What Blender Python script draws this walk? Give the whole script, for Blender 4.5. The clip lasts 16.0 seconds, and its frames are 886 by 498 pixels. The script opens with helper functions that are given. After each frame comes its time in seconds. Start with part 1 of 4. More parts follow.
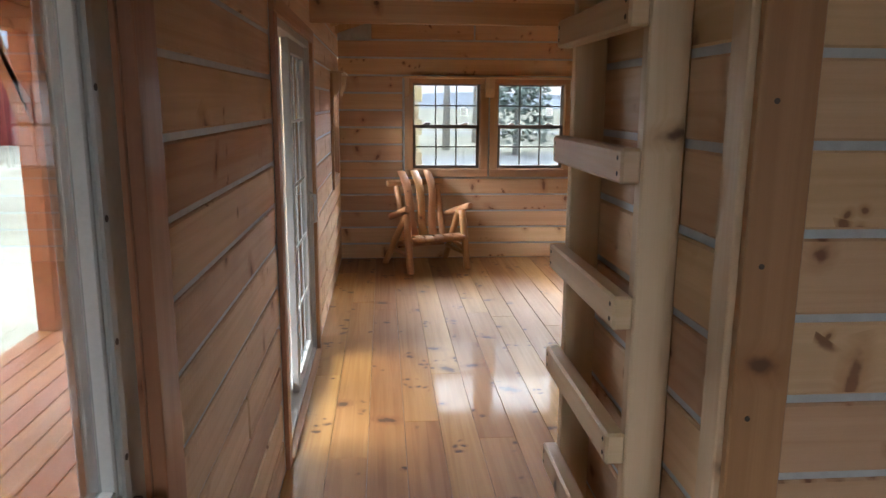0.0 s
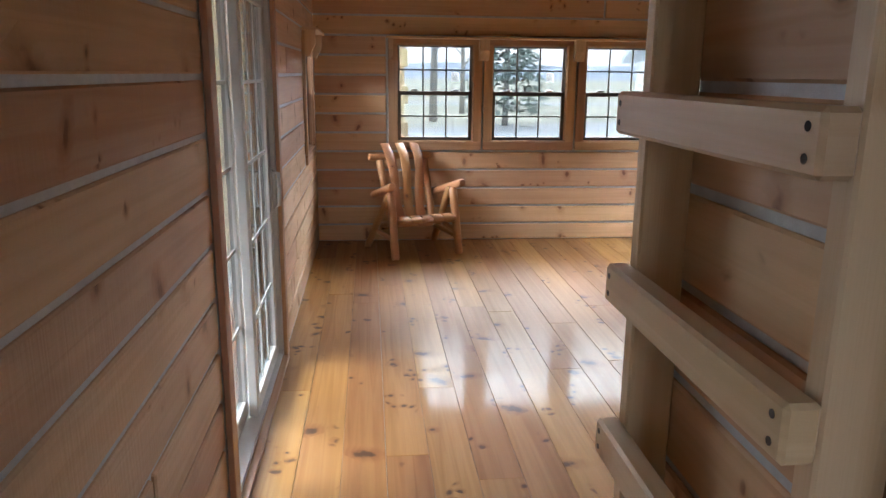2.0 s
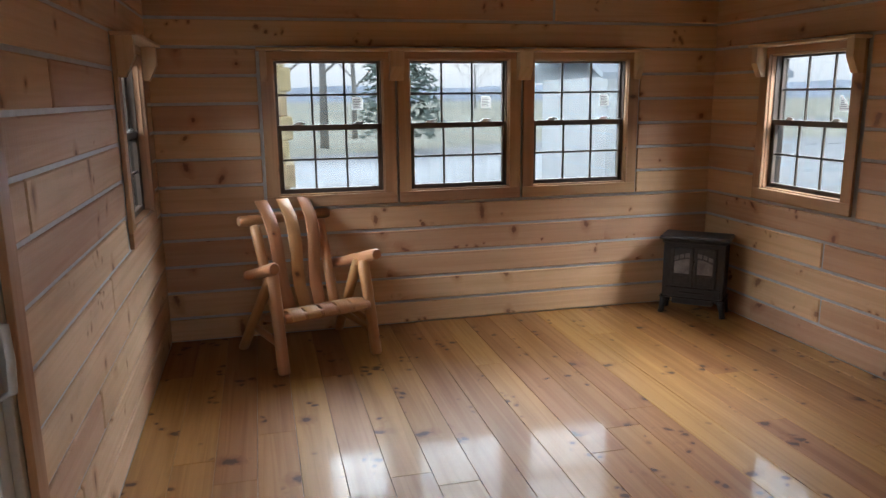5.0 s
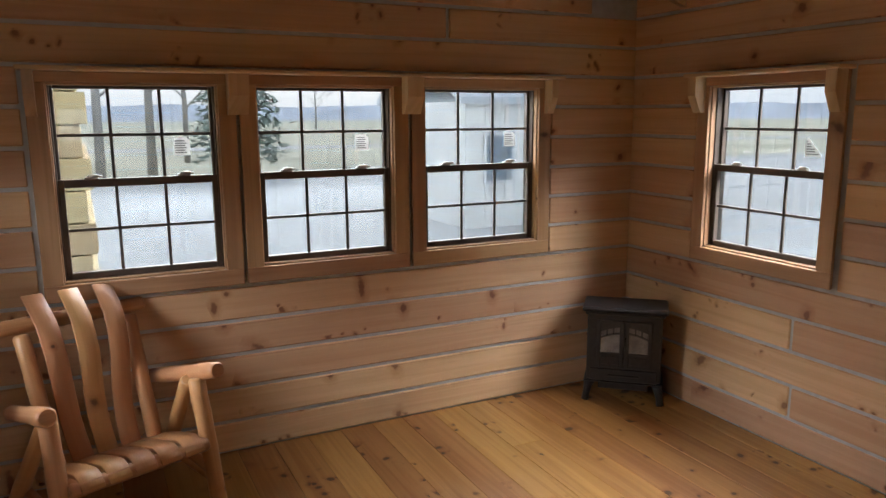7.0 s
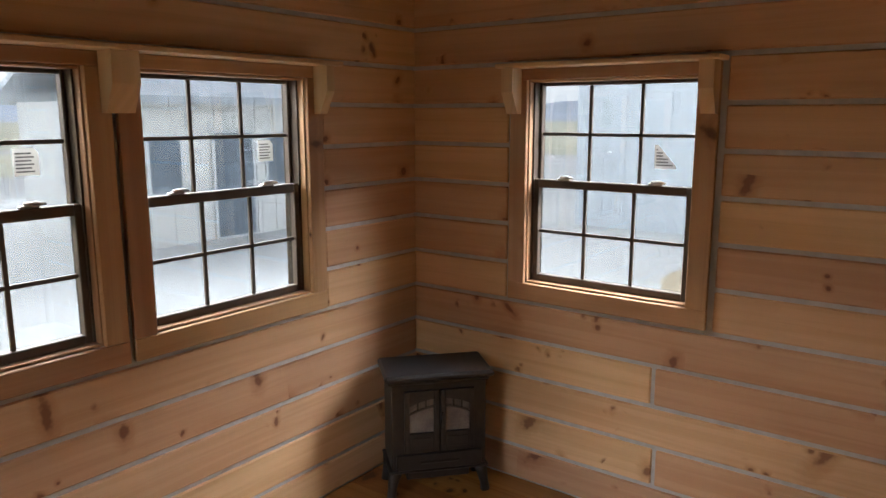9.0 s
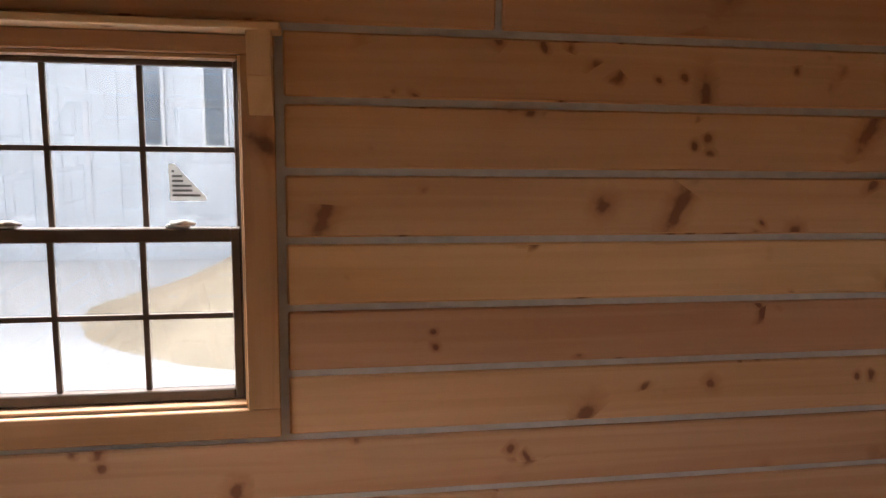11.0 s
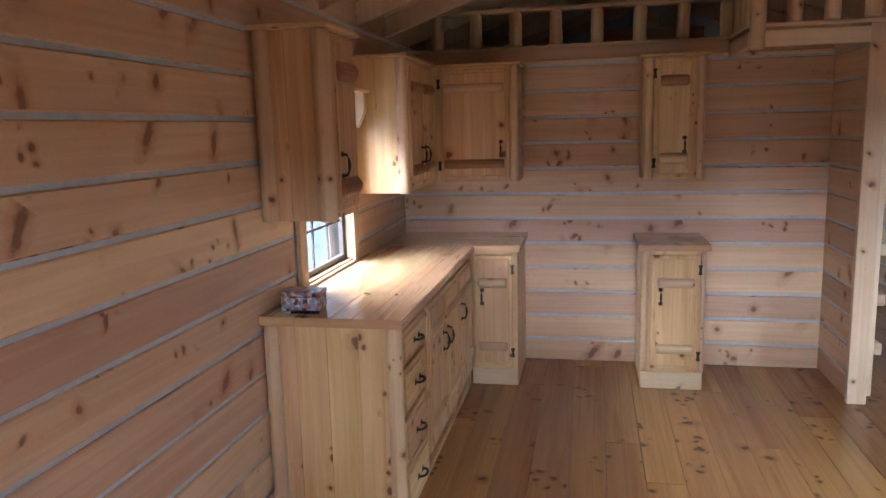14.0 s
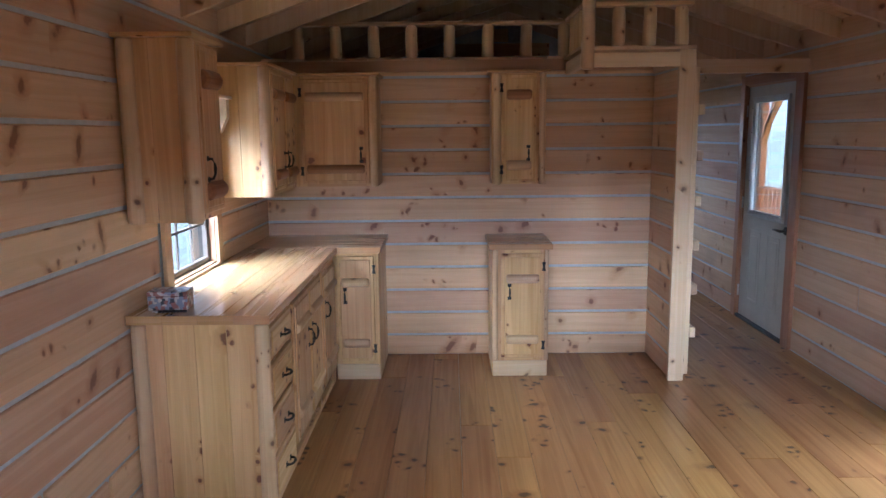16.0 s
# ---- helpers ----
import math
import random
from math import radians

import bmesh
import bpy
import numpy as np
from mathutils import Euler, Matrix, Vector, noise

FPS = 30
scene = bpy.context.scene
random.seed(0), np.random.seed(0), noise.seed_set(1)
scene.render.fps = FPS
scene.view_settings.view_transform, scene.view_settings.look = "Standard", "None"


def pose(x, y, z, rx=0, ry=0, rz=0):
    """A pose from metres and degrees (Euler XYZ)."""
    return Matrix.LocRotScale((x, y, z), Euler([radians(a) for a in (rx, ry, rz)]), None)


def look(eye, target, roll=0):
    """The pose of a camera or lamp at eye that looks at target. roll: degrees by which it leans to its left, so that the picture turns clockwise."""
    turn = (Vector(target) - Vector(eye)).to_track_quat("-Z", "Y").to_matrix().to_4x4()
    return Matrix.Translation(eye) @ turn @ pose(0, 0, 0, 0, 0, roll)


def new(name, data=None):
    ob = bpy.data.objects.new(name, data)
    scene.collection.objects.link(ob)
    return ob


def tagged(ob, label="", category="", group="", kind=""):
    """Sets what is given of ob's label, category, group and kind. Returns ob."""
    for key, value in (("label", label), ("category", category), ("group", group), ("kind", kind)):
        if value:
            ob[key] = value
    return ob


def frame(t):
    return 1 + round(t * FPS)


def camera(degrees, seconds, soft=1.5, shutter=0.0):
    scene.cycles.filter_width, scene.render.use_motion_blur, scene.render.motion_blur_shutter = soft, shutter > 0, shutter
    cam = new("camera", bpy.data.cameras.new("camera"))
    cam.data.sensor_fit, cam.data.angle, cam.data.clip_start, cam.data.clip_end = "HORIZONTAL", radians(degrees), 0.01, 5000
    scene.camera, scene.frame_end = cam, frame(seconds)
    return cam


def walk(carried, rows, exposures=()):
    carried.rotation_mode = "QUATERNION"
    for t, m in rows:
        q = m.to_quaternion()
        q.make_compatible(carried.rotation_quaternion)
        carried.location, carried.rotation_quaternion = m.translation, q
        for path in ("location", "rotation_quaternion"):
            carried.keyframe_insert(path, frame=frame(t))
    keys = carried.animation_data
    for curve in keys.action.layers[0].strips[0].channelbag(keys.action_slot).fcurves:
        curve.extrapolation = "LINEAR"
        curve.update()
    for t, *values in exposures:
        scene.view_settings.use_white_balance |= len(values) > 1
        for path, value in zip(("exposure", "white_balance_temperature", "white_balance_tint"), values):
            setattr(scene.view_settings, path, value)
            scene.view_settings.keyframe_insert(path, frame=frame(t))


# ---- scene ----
cam = camera(62.5, 16.0)
PATH = [
    (0, (0.456, -1.731, 1.643), (0.616, 0.224, 1.251), 0.4),
    (0.5, (0.427, -1.701, 1.628), (0.604, 0.247, 1.212), 0.4),
    (1, (0.448, -1.529, 1.597), (0.607, 0.416, 1.16), 0.4),
    (1.5, (0.509, -1.267, 1.6), (0.661, 0.674, 1.143), 0.4),
    (2, (0.502, -0.963, 1.583), (0.697, 0.972, 1.116), 0.6),
    (2.5, (0.468, -0.605, 1.6), (0.733, 1.318, 1.117), 0.5),
    (3, (0.501, -0.258, 1.546), (0.778, 1.669, 1.084), -0.1),
    (5.5, (0.653, 1.36, 1.636), (1.256, 3.225, 1.241), -0.3),
    (6, (0.662, 1.698, 1.672), (1.416, 3.511, 1.292), 0.1),
    (6.5, (0.731, 2.014, 1.679), (1.562, 3.795, 1.311), -0.1),
    (7, (0.866, 2.366, 1.7), (1.738, 4.129, 1.338), -0.3),
    (7.5, (0.915, 2.72, 1.676), (1.936, 4.404, 1.333), -0.1),
    (8, (0.905, 3.094, 1.7), (2.15, 4.618, 1.343), 0.2),
    (8.2, (0.936, 3.246, 1.697), (2.25, 4.71, 1.335), 0.2),
    (10.3, (1.805, 4.203, 1.69), (3.745, 4.562, 1.368), 0.1),
    (10.5, (1.904, 4.25, 1.687), (3.871, 4.426, 1.369), 0.3),
    (11, (2.13, 4.446, 1.668), (4.079, 4.122, 1.354), 0.9),
    (11.5, (2.338, 4.565, 1.65), (4.166, 3.803, 1.368), 0.8),
    (12, (2.587, 4.626, 1.643), (4.149, 3.406, 1.377), 0.3),
    (12.5, (2.749, 4.707, 1.65), (3.969, 3.149, 1.361), -0.5),
    (13, (2.815, 4.83, 1.672), (3.694, 3.063, 1.347), -0.8),
    (13.5, (2.77, 4.909, 1.675), (3.377, 3.031, 1.352), -1.3),
    (14, (2.659, 4.976, 1.684), (3.055, 3.042, 1.359), -1.5),
    (14.5, (2.537, 5.095, 1.679), (2.85, 3.148, 1.346), -1.4),
    (15, (2.512, 5.167, 1.677), (2.748, 3.209, 1.347), -1.1),
    (15.5, (2.569, 5.212, 1.692), (2.673, 3.24, 1.371), -0.8),
    (16, (2.617, 5.239, 1.69), (2.642, 3.264, 1.376), -0.6),
]
walk(cam, [(t, look(e, g, r)) for t, e, g, r in PATH],
     exposures=[(0, 3.35, 6250, 11), (1.5, 3.5, 6150, 11), (3, 3.05, 6000, 10), (5.5, 2.8, 6150, 11), (8, 2.85, 6650, 13), (10.5, 2.9, 6750, 18), (11.5, 3.45, 7300, 25), (12, 4.2, 7300, 26), (12.5, 3.95, 6600, 22), (13, 3.75, 6000, 18), (13.5, 3.75, 5400, 14), (14.5, 3.75, 4900, 10), (16, 3.75, 4780, 9)])

# ---- light ----
world = bpy.data.worlds.new("overcast_sky")
scene.world = world
world.use_nodes = True
wn = world.node_tree
sky = wn.nodes.new("ShaderNodeTexSky")
sky.sky_type = "NISHITA"
sky.sun_disc = False
sky.sun_elevation, sky.sun_rotation = radians(35), radians(20)
sky.dust_density, sky.air_density = 4.0, 1.0
cloud = wn.nodes.new("ShaderNodeMix")
cloud.data_type = "RGBA"
cloud.inputs[0].default_value = 0.75
cloud.inputs[7].default_value = (7.5, 7.9, 8.6, 1)
wn.links.new(sky.outputs[0], cloud.inputs[6])
wn.links.new(cloud.outputs[2], wn.nodes["Background"].inputs[0])
wn.nodes["Background"].inputs[1].default_value = 0.15

sun = new("sun", bpy.data.lights.new("sun", "SUN"))
sun.data.energy, sun.data.angle, sun.data.color = 0.6, radians(20), (1, 0.95, 0.88)
sun.matrix_world = look((2, 30, 21), (2, 0, 0))


def sky_fill(eye, target, w, h, watts):
    """An added unseen area lamp outside an opening, standing in for the sky's light."""
    d = bpy.data.lights.new("sky_fill_panel", "AREA")
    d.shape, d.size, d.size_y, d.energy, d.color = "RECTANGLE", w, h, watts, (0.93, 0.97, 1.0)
    ob = new("sky_fill_panel", d)
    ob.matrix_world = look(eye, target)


# Panels placed only to brighten the rooms; nothing real stands there.
sky_fill((2.0, 11.0, 5.0), (2.0, 3.0, 1.0), 16.0, 3.2, 950)
sky_fill((2.0, 26.0, 4.3), (2.0, 3.0, 1.3), 32.0, 2.6, 1450)
sky_fill((6.9, 3.3, 4.9), (3.2, 3.3, 0.6), 10.0, 2.6, 680)
sky_fill((-7.5, 2.0, 5.2), (0.8, 2.0, 0.9), 9.0, 3.0, 560)
sky_fill((1.6, -8.6, 2.6), (1.2, -3.0, 1.2), 6.0, 3.0, 150)



# ---- materials ----
def material(name):
    m = bpy.data.materials.new(name)
    m.use_nodes = True
    nt = m.node_tree
    return m, nt, nt.nodes["Principled BSDF"]


def node(nt, kind, **values):
    n = nt.nodes.new(kind)
    for k, v in values.items():
        n.inputs[k.replace("_", " ")].default_value = v
    return n


def maths(nt, op, a, b=None, clamp=False):
    n = nt.nodes.new("ShaderNodeMath")
    n.operation, n.use_clamp = op, clamp
    for i, v in enumerate((a, b)):
        if v is None:
            continue
        if isinstance(v, (int, float)):
            n.inputs[i].default_value = v
        else:
            nt.links.new(v, n.inputs[i])
    return n.outputs[0]


def blend(nt, fac, a, b, kind="MIX"):
    n = nt.nodes.new("ShaderNodeMix")
    n.data_type, n.blend_type = "RGBA", kind
    for i, v in ((0, fac), (6, a), (7, b)):
        if isinstance(v, (int, float)):
            n.inputs[i].default_value = v
        elif isinstance(v, tuple):
            n.inputs[i].default_value = (*v, 1)
        else:
            nt.links.new(v, n.inputs[i])
    return n.outputs[2]


def ramp(nt, fac, lo, hi):
    n = nt.nodes.new("ShaderNodeMapRange")
    n.interpolation_type = "SMOOTHSTEP"
    n.inputs["From Min"].default_value, n.inputs["From Max"].default_value = lo, hi
    nt.links.new(fac, n.inputs["Value"])
    return n.outputs["Result"]


def pine(name, light, dark, knot=(0.075, 0.028, 0.012), rough=0.5, knots=0.4, clusters=0.6, coat=0.0, bump=0.15, vary=0.25, stain=0.0, sawn=0.0, deep=0.9, grain=0.45, spike=2.6, size=1.0, gloss=0.1, edge=0.4):
    """Knotty pine: the grain runs along u, metres in the UV map. Knots are round or drawn out across the grain, and the rings bend round them."""
    m, nt, b = material(name)
    L = nt.links.new
    uv = nt.nodes.new("ShaderNodeTexCoord").outputs["UV"]

    def mapped(su, sv, off=0.0, base=None):
        n = nt.nodes.new("ShaderNodeMapping")
        n.inputs["Scale"].default_value = (su, sv, 1)
        n.inputs["Location"].default_value = (off, off * 1.7, 0)
        L(base or uv, n.inputs["Vector"])
        return n.outputs[0]

    def noise_at(su, sv, detail=3.0, off=0.0, dist=0.0, base=None):
        n = node(nt, "ShaderNodeTexNoise", Scale=1.0, Detail=detail, Distortion=dist)
        n.noise_dimensions = "2D"
        L(mapped(su, sv, off, base), n.inputs["Vector"])
        return n.outputs["Fac"]

    wob = maths(nt, "SUBTRACT", noise_at(30, 30, 2), 0.5)

    def knot_layer(su, sv, r, keep, off, longest):
        """Distance from the nearest knot, in its own radii, and whether it is there."""
        v = nt.nodes.new("ShaderNodeTexVoronoi")
        v.voronoi_dimensions = "2D"
        v.inputs["Scale"].default_value = 1.0
        at = mapped(su, sv, off)
        L(at, v.inputs["Vector"])
        sub = nt.nodes.new("ShaderNodeVectorMath")
        sub.operation = "SUBTRACT"
        L(at, sub.inputs[0])
        L(v.outputs["Position"], sub.inputs[1])
        xyz = nt.nodes.new("ShaderNodeSeparateXYZ")
        L(sub.outputs[0], xyz.inputs[0])
        dx, dy = maths(nt, "DIVIDE", xyz.outputs[0], su), maths(nt, "DIVIDE", xyz.outputs[1], sv)
        sep = nt.nodes.new("ShaderNodeSeparateColor")
        L(v.outputs["Color"], sep.inputs[0])
        on = maths(nt, "LESS_THAN", sep.outputs[0], keep)
        lean = maths(nt, "MULTIPLY", maths(nt, "SUBTRACT", sep.outputs[1], 0.5), 1.9)
        co, si = maths(nt, "COSINE", lean), maths(nt, "SINE", lean)
        a = maths(nt, "ADD", maths(nt, "MULTIPLY", dx, co), maths(nt, "MULTIPLY", dy, si))
        c = maths(nt, "SUBTRACT", maths(nt, "MULTIPLY", dy, co), maths(nt, "MULTIPLY", dx, si))
        stretch = maths(nt, "ADD", maths(nt, "MULTIPLY", maths(nt, "POWER", sep.outputs[2], 2.0), longest - 0.9), 0.9)
        rad = maths(nt, "MULTIPLY", maths(nt, "ADD", maths(nt, "MULTIPLY", sep.outputs[1], 0.7), 0.55), r)
        a = maths(nt, "DIVIDE", a, rad)
        c = maths(nt, "DIVIDE", maths(nt, "DIVIDE", c, rad), stretch)
        d = maths(nt, "SQRT", maths(nt, "ADD", maths(nt, "MULTIPLY", a, a), maths(nt, "MULTIPLY", c, c)))
        return maths(nt, "ADD", d, maths(nt, "MULTIPLY", wob, 1.1)), on

    d1, on1 = knot_layer(5.2, 4.4, 0.017 * size, knots * 0.62, 11.0, spike)
    d2, on2 = knot_layer(15, 17, 0.0105 * size, 0.6, 23.0, spike * 0.8)
    where = ramp(nt, noise_at(3.1, 5.2, 1, 40.0), 0.86 - 0.3 * clusters, 0.93 - 0.3 * clusters)
    on2 = maths(nt, "MULTIPLY", on2, where)
    core = maths(nt, "MAXIMUM", maths(nt, "MULTIPLY", ramp(nt, d1, 1 + edge, 1 - edge), on1), maths(nt, "MULTIPLY", ramp(nt, d2, 1 + edge, 1 - edge), on2), True)
    heart = maths(nt, "MAXIMUM", maths(nt, "MULTIPLY", ramp(nt, d1, 0.92, 0.92 - 1.5 * edge), on1), maths(nt, "MULTIPLY", ramp(nt, d2, 0.92, 0.92 - 1.5 * edge), on2), True)
    halo = maths(nt, "MAXIMUM", maths(nt, "MULTIPLY", ramp(nt, d1, 3.0, 0.9), on1), maths(nt, "MULTIPLY", ramp(nt, d2, 2.6, 0.9), on2), True)

    push = nt.nodes.new("ShaderNodeCombineXYZ")
    L(maths(nt, "MULTIPLY", halo, 0.016), push.inputs[1])
    bent = nt.nodes.new("ShaderNodeVectorMath")
    bent.operation = "ADD"
    L(uv, bent.inputs[0])
    L(push.outputs[0], bent.inputs[1])
    bent = bent.outputs[0]
    broad = ramp(nt, noise_at(0.55, 5, 2, 3.1), 0.3, 0.7)
    rings = ramp(nt, noise_at(0.8, 26, 3, 7.7, 0.9, bent), 0.32, 0.72)
    fine = noise_at(5, 240, 2, 1.3, 0.0, bent)
    tone = maths(nt, "ADD", maths(nt, "MULTIPLY", rings, grain), maths(nt, "MULTIPLY", broad, 0.45))
    col = blend(nt, tone, light, dark)
    col = blend(nt, maths(nt, "MULTIPLY", ramp(nt, fine, 0.35, 0.75), 0.3 * grain), col, dark)
    col = blend(nt, maths(nt, "MULTIPLY", halo, 0.5), col, tuple(c * f for c, f in zip(dark, (0.78, 0.62, 0.5))))
    col = blend(nt, maths(nt, "MULTIPLY", core, deep * 0.75), col, tuple(c * 0.35 + k * 0.65 for c, k in zip(dark, knot)))
    col = blend(nt, maths(nt, "MULTIPLY", heart, deep * 0.85), col, knot)
    if stain:
        s = ramp(nt, noise_at(1.4, 2.4, 4, 61.0), 0.5, 0.8)
        col = blend(nt, maths(nt, "MULTIPLY", s, stain), col, (0.2, 0.14, 0.1))
    if vary:
        info = nt.nodes.new("ShaderNodeObjectInfo")
        hs = nt.nodes.new("ShaderNodeHueSaturation")
        hs.inputs["Saturation"].default_value = 1.0
        L(maths(nt, "ADD", maths(nt, "MULTIPLY", info.outputs["Random"], vary * 1.2), 1.0 - vary * 0.6), hs.inputs["Value"])
        L(maths(nt, "ADD", maths(nt, "MULTIPLY", info.outputs["Random"], 0.02), 0.49), hs.inputs["Hue"])
        L(col, hs.inputs["Color"])
        col = hs.outputs[0]
    L(col, b.inputs["Base Color"])
    L(maths(nt, "ADD", maths(nt, "MULTIPLY", tone, 0.14), rough - 0.05), b.inputs["Roughness"])
    b.inputs["Coat Weight"].default_value = coat
    L(maths(nt, "ADD", maths(nt, "MULTIPLY", noise_at(2.2, 16, 3, 71.0), gloss), gloss * 0.5), b.inputs["Coat Roughness"])
    bm_ = node(nt, "ShaderNodeBump", Strength=bump, Distance=0.004)
    h = maths(nt, "ADD", maths(nt, "MULTIPLY", rings, 0.4), maths(nt, "MULTIPLY", fine, 0.4))
    h = maths(nt, "SUBTRACT", h, maths(nt, "MULTIPLY", core, 0.5))
    if sawn:
        saw = ramp(nt, noise_at(95, 5, 1, 9.0), 0.35, 0.65)
        h = maths(nt, "ADD", h, maths(nt, "MULTIPLY", saw, sawn))
    L(h, bm_.inputs["Height"])
    L(bm_.outputs[0], b.inputs["Normal"])
    return m


def plain(name, colour, rough=0.5, metal=0.0, scale=8.0, amount=0.15, bump=0.0, coat=0.0):
    """A painted, metal or mineral surface with mottling at two scales."""
    m, nt, b = material(name)
    co = nt.nodes.new("ShaderNodeTexCoord").outputs["Object"]
    a = node(nt, "ShaderNodeTexNoise", Scale=scale, Detail=5.0)
    c = node(nt, "ShaderNodeTexNoise", Scale=scale * 14, Detail=2.0)
    for n in (a, c):
        nt.links.new(co, n.inputs["Vector"])
    f = maths(nt, "ADD", maths(nt, "MULTIPLY", a.outputs["Fac"], 0.65), maths(nt, "MULTIPLY", c.outputs["Fac"], 0.35))
    lo = tuple(max(0, q * (1 - amount)) for q in colour)
    hi = tuple(min(1, q * (1 + amount)) for q in colour)
    nt.links.new(blend(nt, ramp(nt, f, 0.35, 0.65), lo, hi), b.inputs["Base Color"])
    nt.links.new(maths(nt, "ADD", maths(nt, "MULTIPLY", f, 0.12), rough - 0.06), b.inputs["Roughness"])
    b.inputs["Metallic"].default_value = metal
    b.inputs["Coat Weight"].default_value = coat
    if bump:
        n = node(nt, "ShaderNodeBump", Strength=bump, Distance=0.01)
        nt.links.new(f, n.inputs["Height"])
        nt.links.new(n.outputs[0], b.inputs["Normal"])
    return m


def tinted_glass(name, tint=(0.335, 0.355, 0.365), rough=0.0, milky=0.0):
    """Window glass: tint darkens the view out in place of exposure, with Fresnel-driven gloss."""
    m, nt, b = material(name)
    nt.nodes.remove(b)
    out = nt.nodes["Material Output"]
    t = nt.nodes.new("ShaderNodeBsdfTransparent")
    t.inputs[0].default_value = (*tint, 1)
    g = nt.nodes.new("ShaderNodeBsdfGlossy")
    g.inputs["Roughness"].default_value = rough
    fr = nt.nodes.new("ShaderNodeLayerWeight")
    fr.inputs["Blend"].default_value = 0.5
    gloss = maths(nt, "ADD", maths(nt, "MULTIPLY", maths(nt, "POWER", fr.outputs["Facing"], 5.0), 0.95), 0.045)
    mix = nt.nodes.new("ShaderNodeMixShader")
    nt.links.new(gloss, mix.inputs[0])
    nt.links.new(t.outputs[0], mix.inputs[1])
    nt.links.new(g.outputs[0], mix.inputs[2])
    last = mix.outputs[0]
    if milky:
        d = nt.nodes.new("ShaderNodeBsdfDiffuse")
        d.inputs[0].default_value = (0.8, 0.8, 0.8, 1)
        mm = nt.nodes.new("ShaderNodeMixShader")
        mm.inputs[0].default_value = milky
        nt.links.new(last, mm.inputs[1])
        nt.links.new(d.outputs[0], mm.inputs[2])
        last = mm.outputs[0]
    nt.links.new(last, out.inputs[0])
    return m


WALL = pine("wall_pine", (0.67, 0.45, 0.265), (0.53, 0.32, 0.17), knot=(0.16, 0.055, 0.024), deep=0.8, rough=0.55, knots=0.3, clusters=0.64, vary=0.26, bump=0.14, stain=0.16, grain=0.42, spike=4.2, size=1.2, edge=0.27)
WALL_ROUGH = pine("sawn_pine", (0.64, 0.45, 0.29), (0.50, 0.32, 0.19), knot=(0.15, 0.065, 0.03), deep=0.75, rough=0.75, knots=0.33, clusters=0.5, vary=0.2, bump=0.3, stain=0.3, sawn=0.5, grain=0.4, spike=3.4, size=1.1)
FLOORWOOD = pine("floor_pine", (0.37, 0.188, 0.056), (0.225, 0.096, 0.025), knot=(0.035, 0.011, 0.005), rough=0.42, knots=0.16, clusters=0.77, coat=0.55, bump=0.06, vary=0.3, grain=0.4, spike=2.6, size=1.6, gloss=0.1, edge=0.25)
FLOORWOOD.node_tree.nodes["Principled BSDF"].inputs["Specular IOR Level"].default_value = 0.25
STAINED = pine("stained_casing_pine", (0.42, 0.22, 0.11), (0.3, 0.14, 0.06), rough=0.45, knots=0.18, clusters=0.2, vary=0.15, coat=0.1)
TRIM = pine("trim_pine", (0.50, 0.315, 0.175), (0.36, 0.2, 0.095), rough=0.45, knots=0.18, clusters=0.2, vary=0.2, coat=0.1)
PALE = pine("pale_pine", (0.68, 0.51, 0.33), (0.57, 0.40, 0.22), rough=0.5, knots=0.25, clusters=0.2, vary=0.2)
CABINET = pine("cabinet_pine", (0.71, 0.47, 0.225), (0.52, 0.295, 0.11), knot=(0.115, 0.026, 0.009), rough=0.4, knots=0.22, clusters=0.74, size=1.45, spike=1.5, edge=0.14, grain=0.6, vary=0.16, coat=0.15, bump=0.06)
COUNTER = pine("counter_pine", (0.52, 0.31, 0.145), (0.41, 0.215, 0.085), rough=0.28, knots=0.25, clusters=0.6, coat=0.6, vary=0.1, bump=0.04, gloss=0.16)
LOGWOOD = pine("peeled_log", (0.68, 0.49, 0.28), (0.50, 0.31, 0.15), rough=0.5, knots=0.9, clusters=0.6, size=0.7, spike=1.3, vary=0.2, bump=0.25)
CHAIRWOOD = pine("varnished_log", (0.58, 0.32, 0.15), (0.43, 0.20, 0.08), rough=0.38, knots=0.35, clusters=0.3, vary=0.15, bump=0.2, coat=0.25)
DARKLOG = pine("dark_log", (0.36, 0.18, 0.075), (0.2, 0.085, 0.03), rough=0.5, knots=0.4, clusters=0.3, vary=0.2, bump=0.25)
ROOFWOOD = pine("roof_pine", (0.58, 0.41, 0.26), (0.46, 0.30, 0.17), rough=0.6, knots=0.3, clusters=0.4, vary=0.2)
PORCHWOOD = pine("stained_porch_wood", (0.55, 0.2, 0.05), (0.42, 0.13, 0.03), rough=0.55, vary=0.15)
CREAM = pine("cream_log", (0.72, 0.56, 0.33), (0.6, 0.43, 0.22), rough=0.6, vary=0.15)
CHINK = plain("chinking", (0.47, 0.5, 0.515), 0.42, scale=24, amount=0.08, bump=0.08)
BRONZE = plain("bronze_vinyl", (0.085, 0.065, 0.05), 0.4, scale=20, amount=0.12)
VINYL = plain("white_vinyl", (0.44, 0.45, 0.43), 0.35, scale=10, amount=0.05)
BLACK = plain("black_iron", (0.018, 0.017, 0.016), 0.5, metal=0.2, scale=60, amount=0.35, bump=0.1)
STOVE = plain("black_stove_paint", (0.016, 0.016, 0.017), 0.42, scale=40, amount=0.3, bump=0.06)
STEEL = plain("bright_steel", (0.6, 0.6, 0.58), 0.35, metal=0.9, scale=30, amount=0.1)
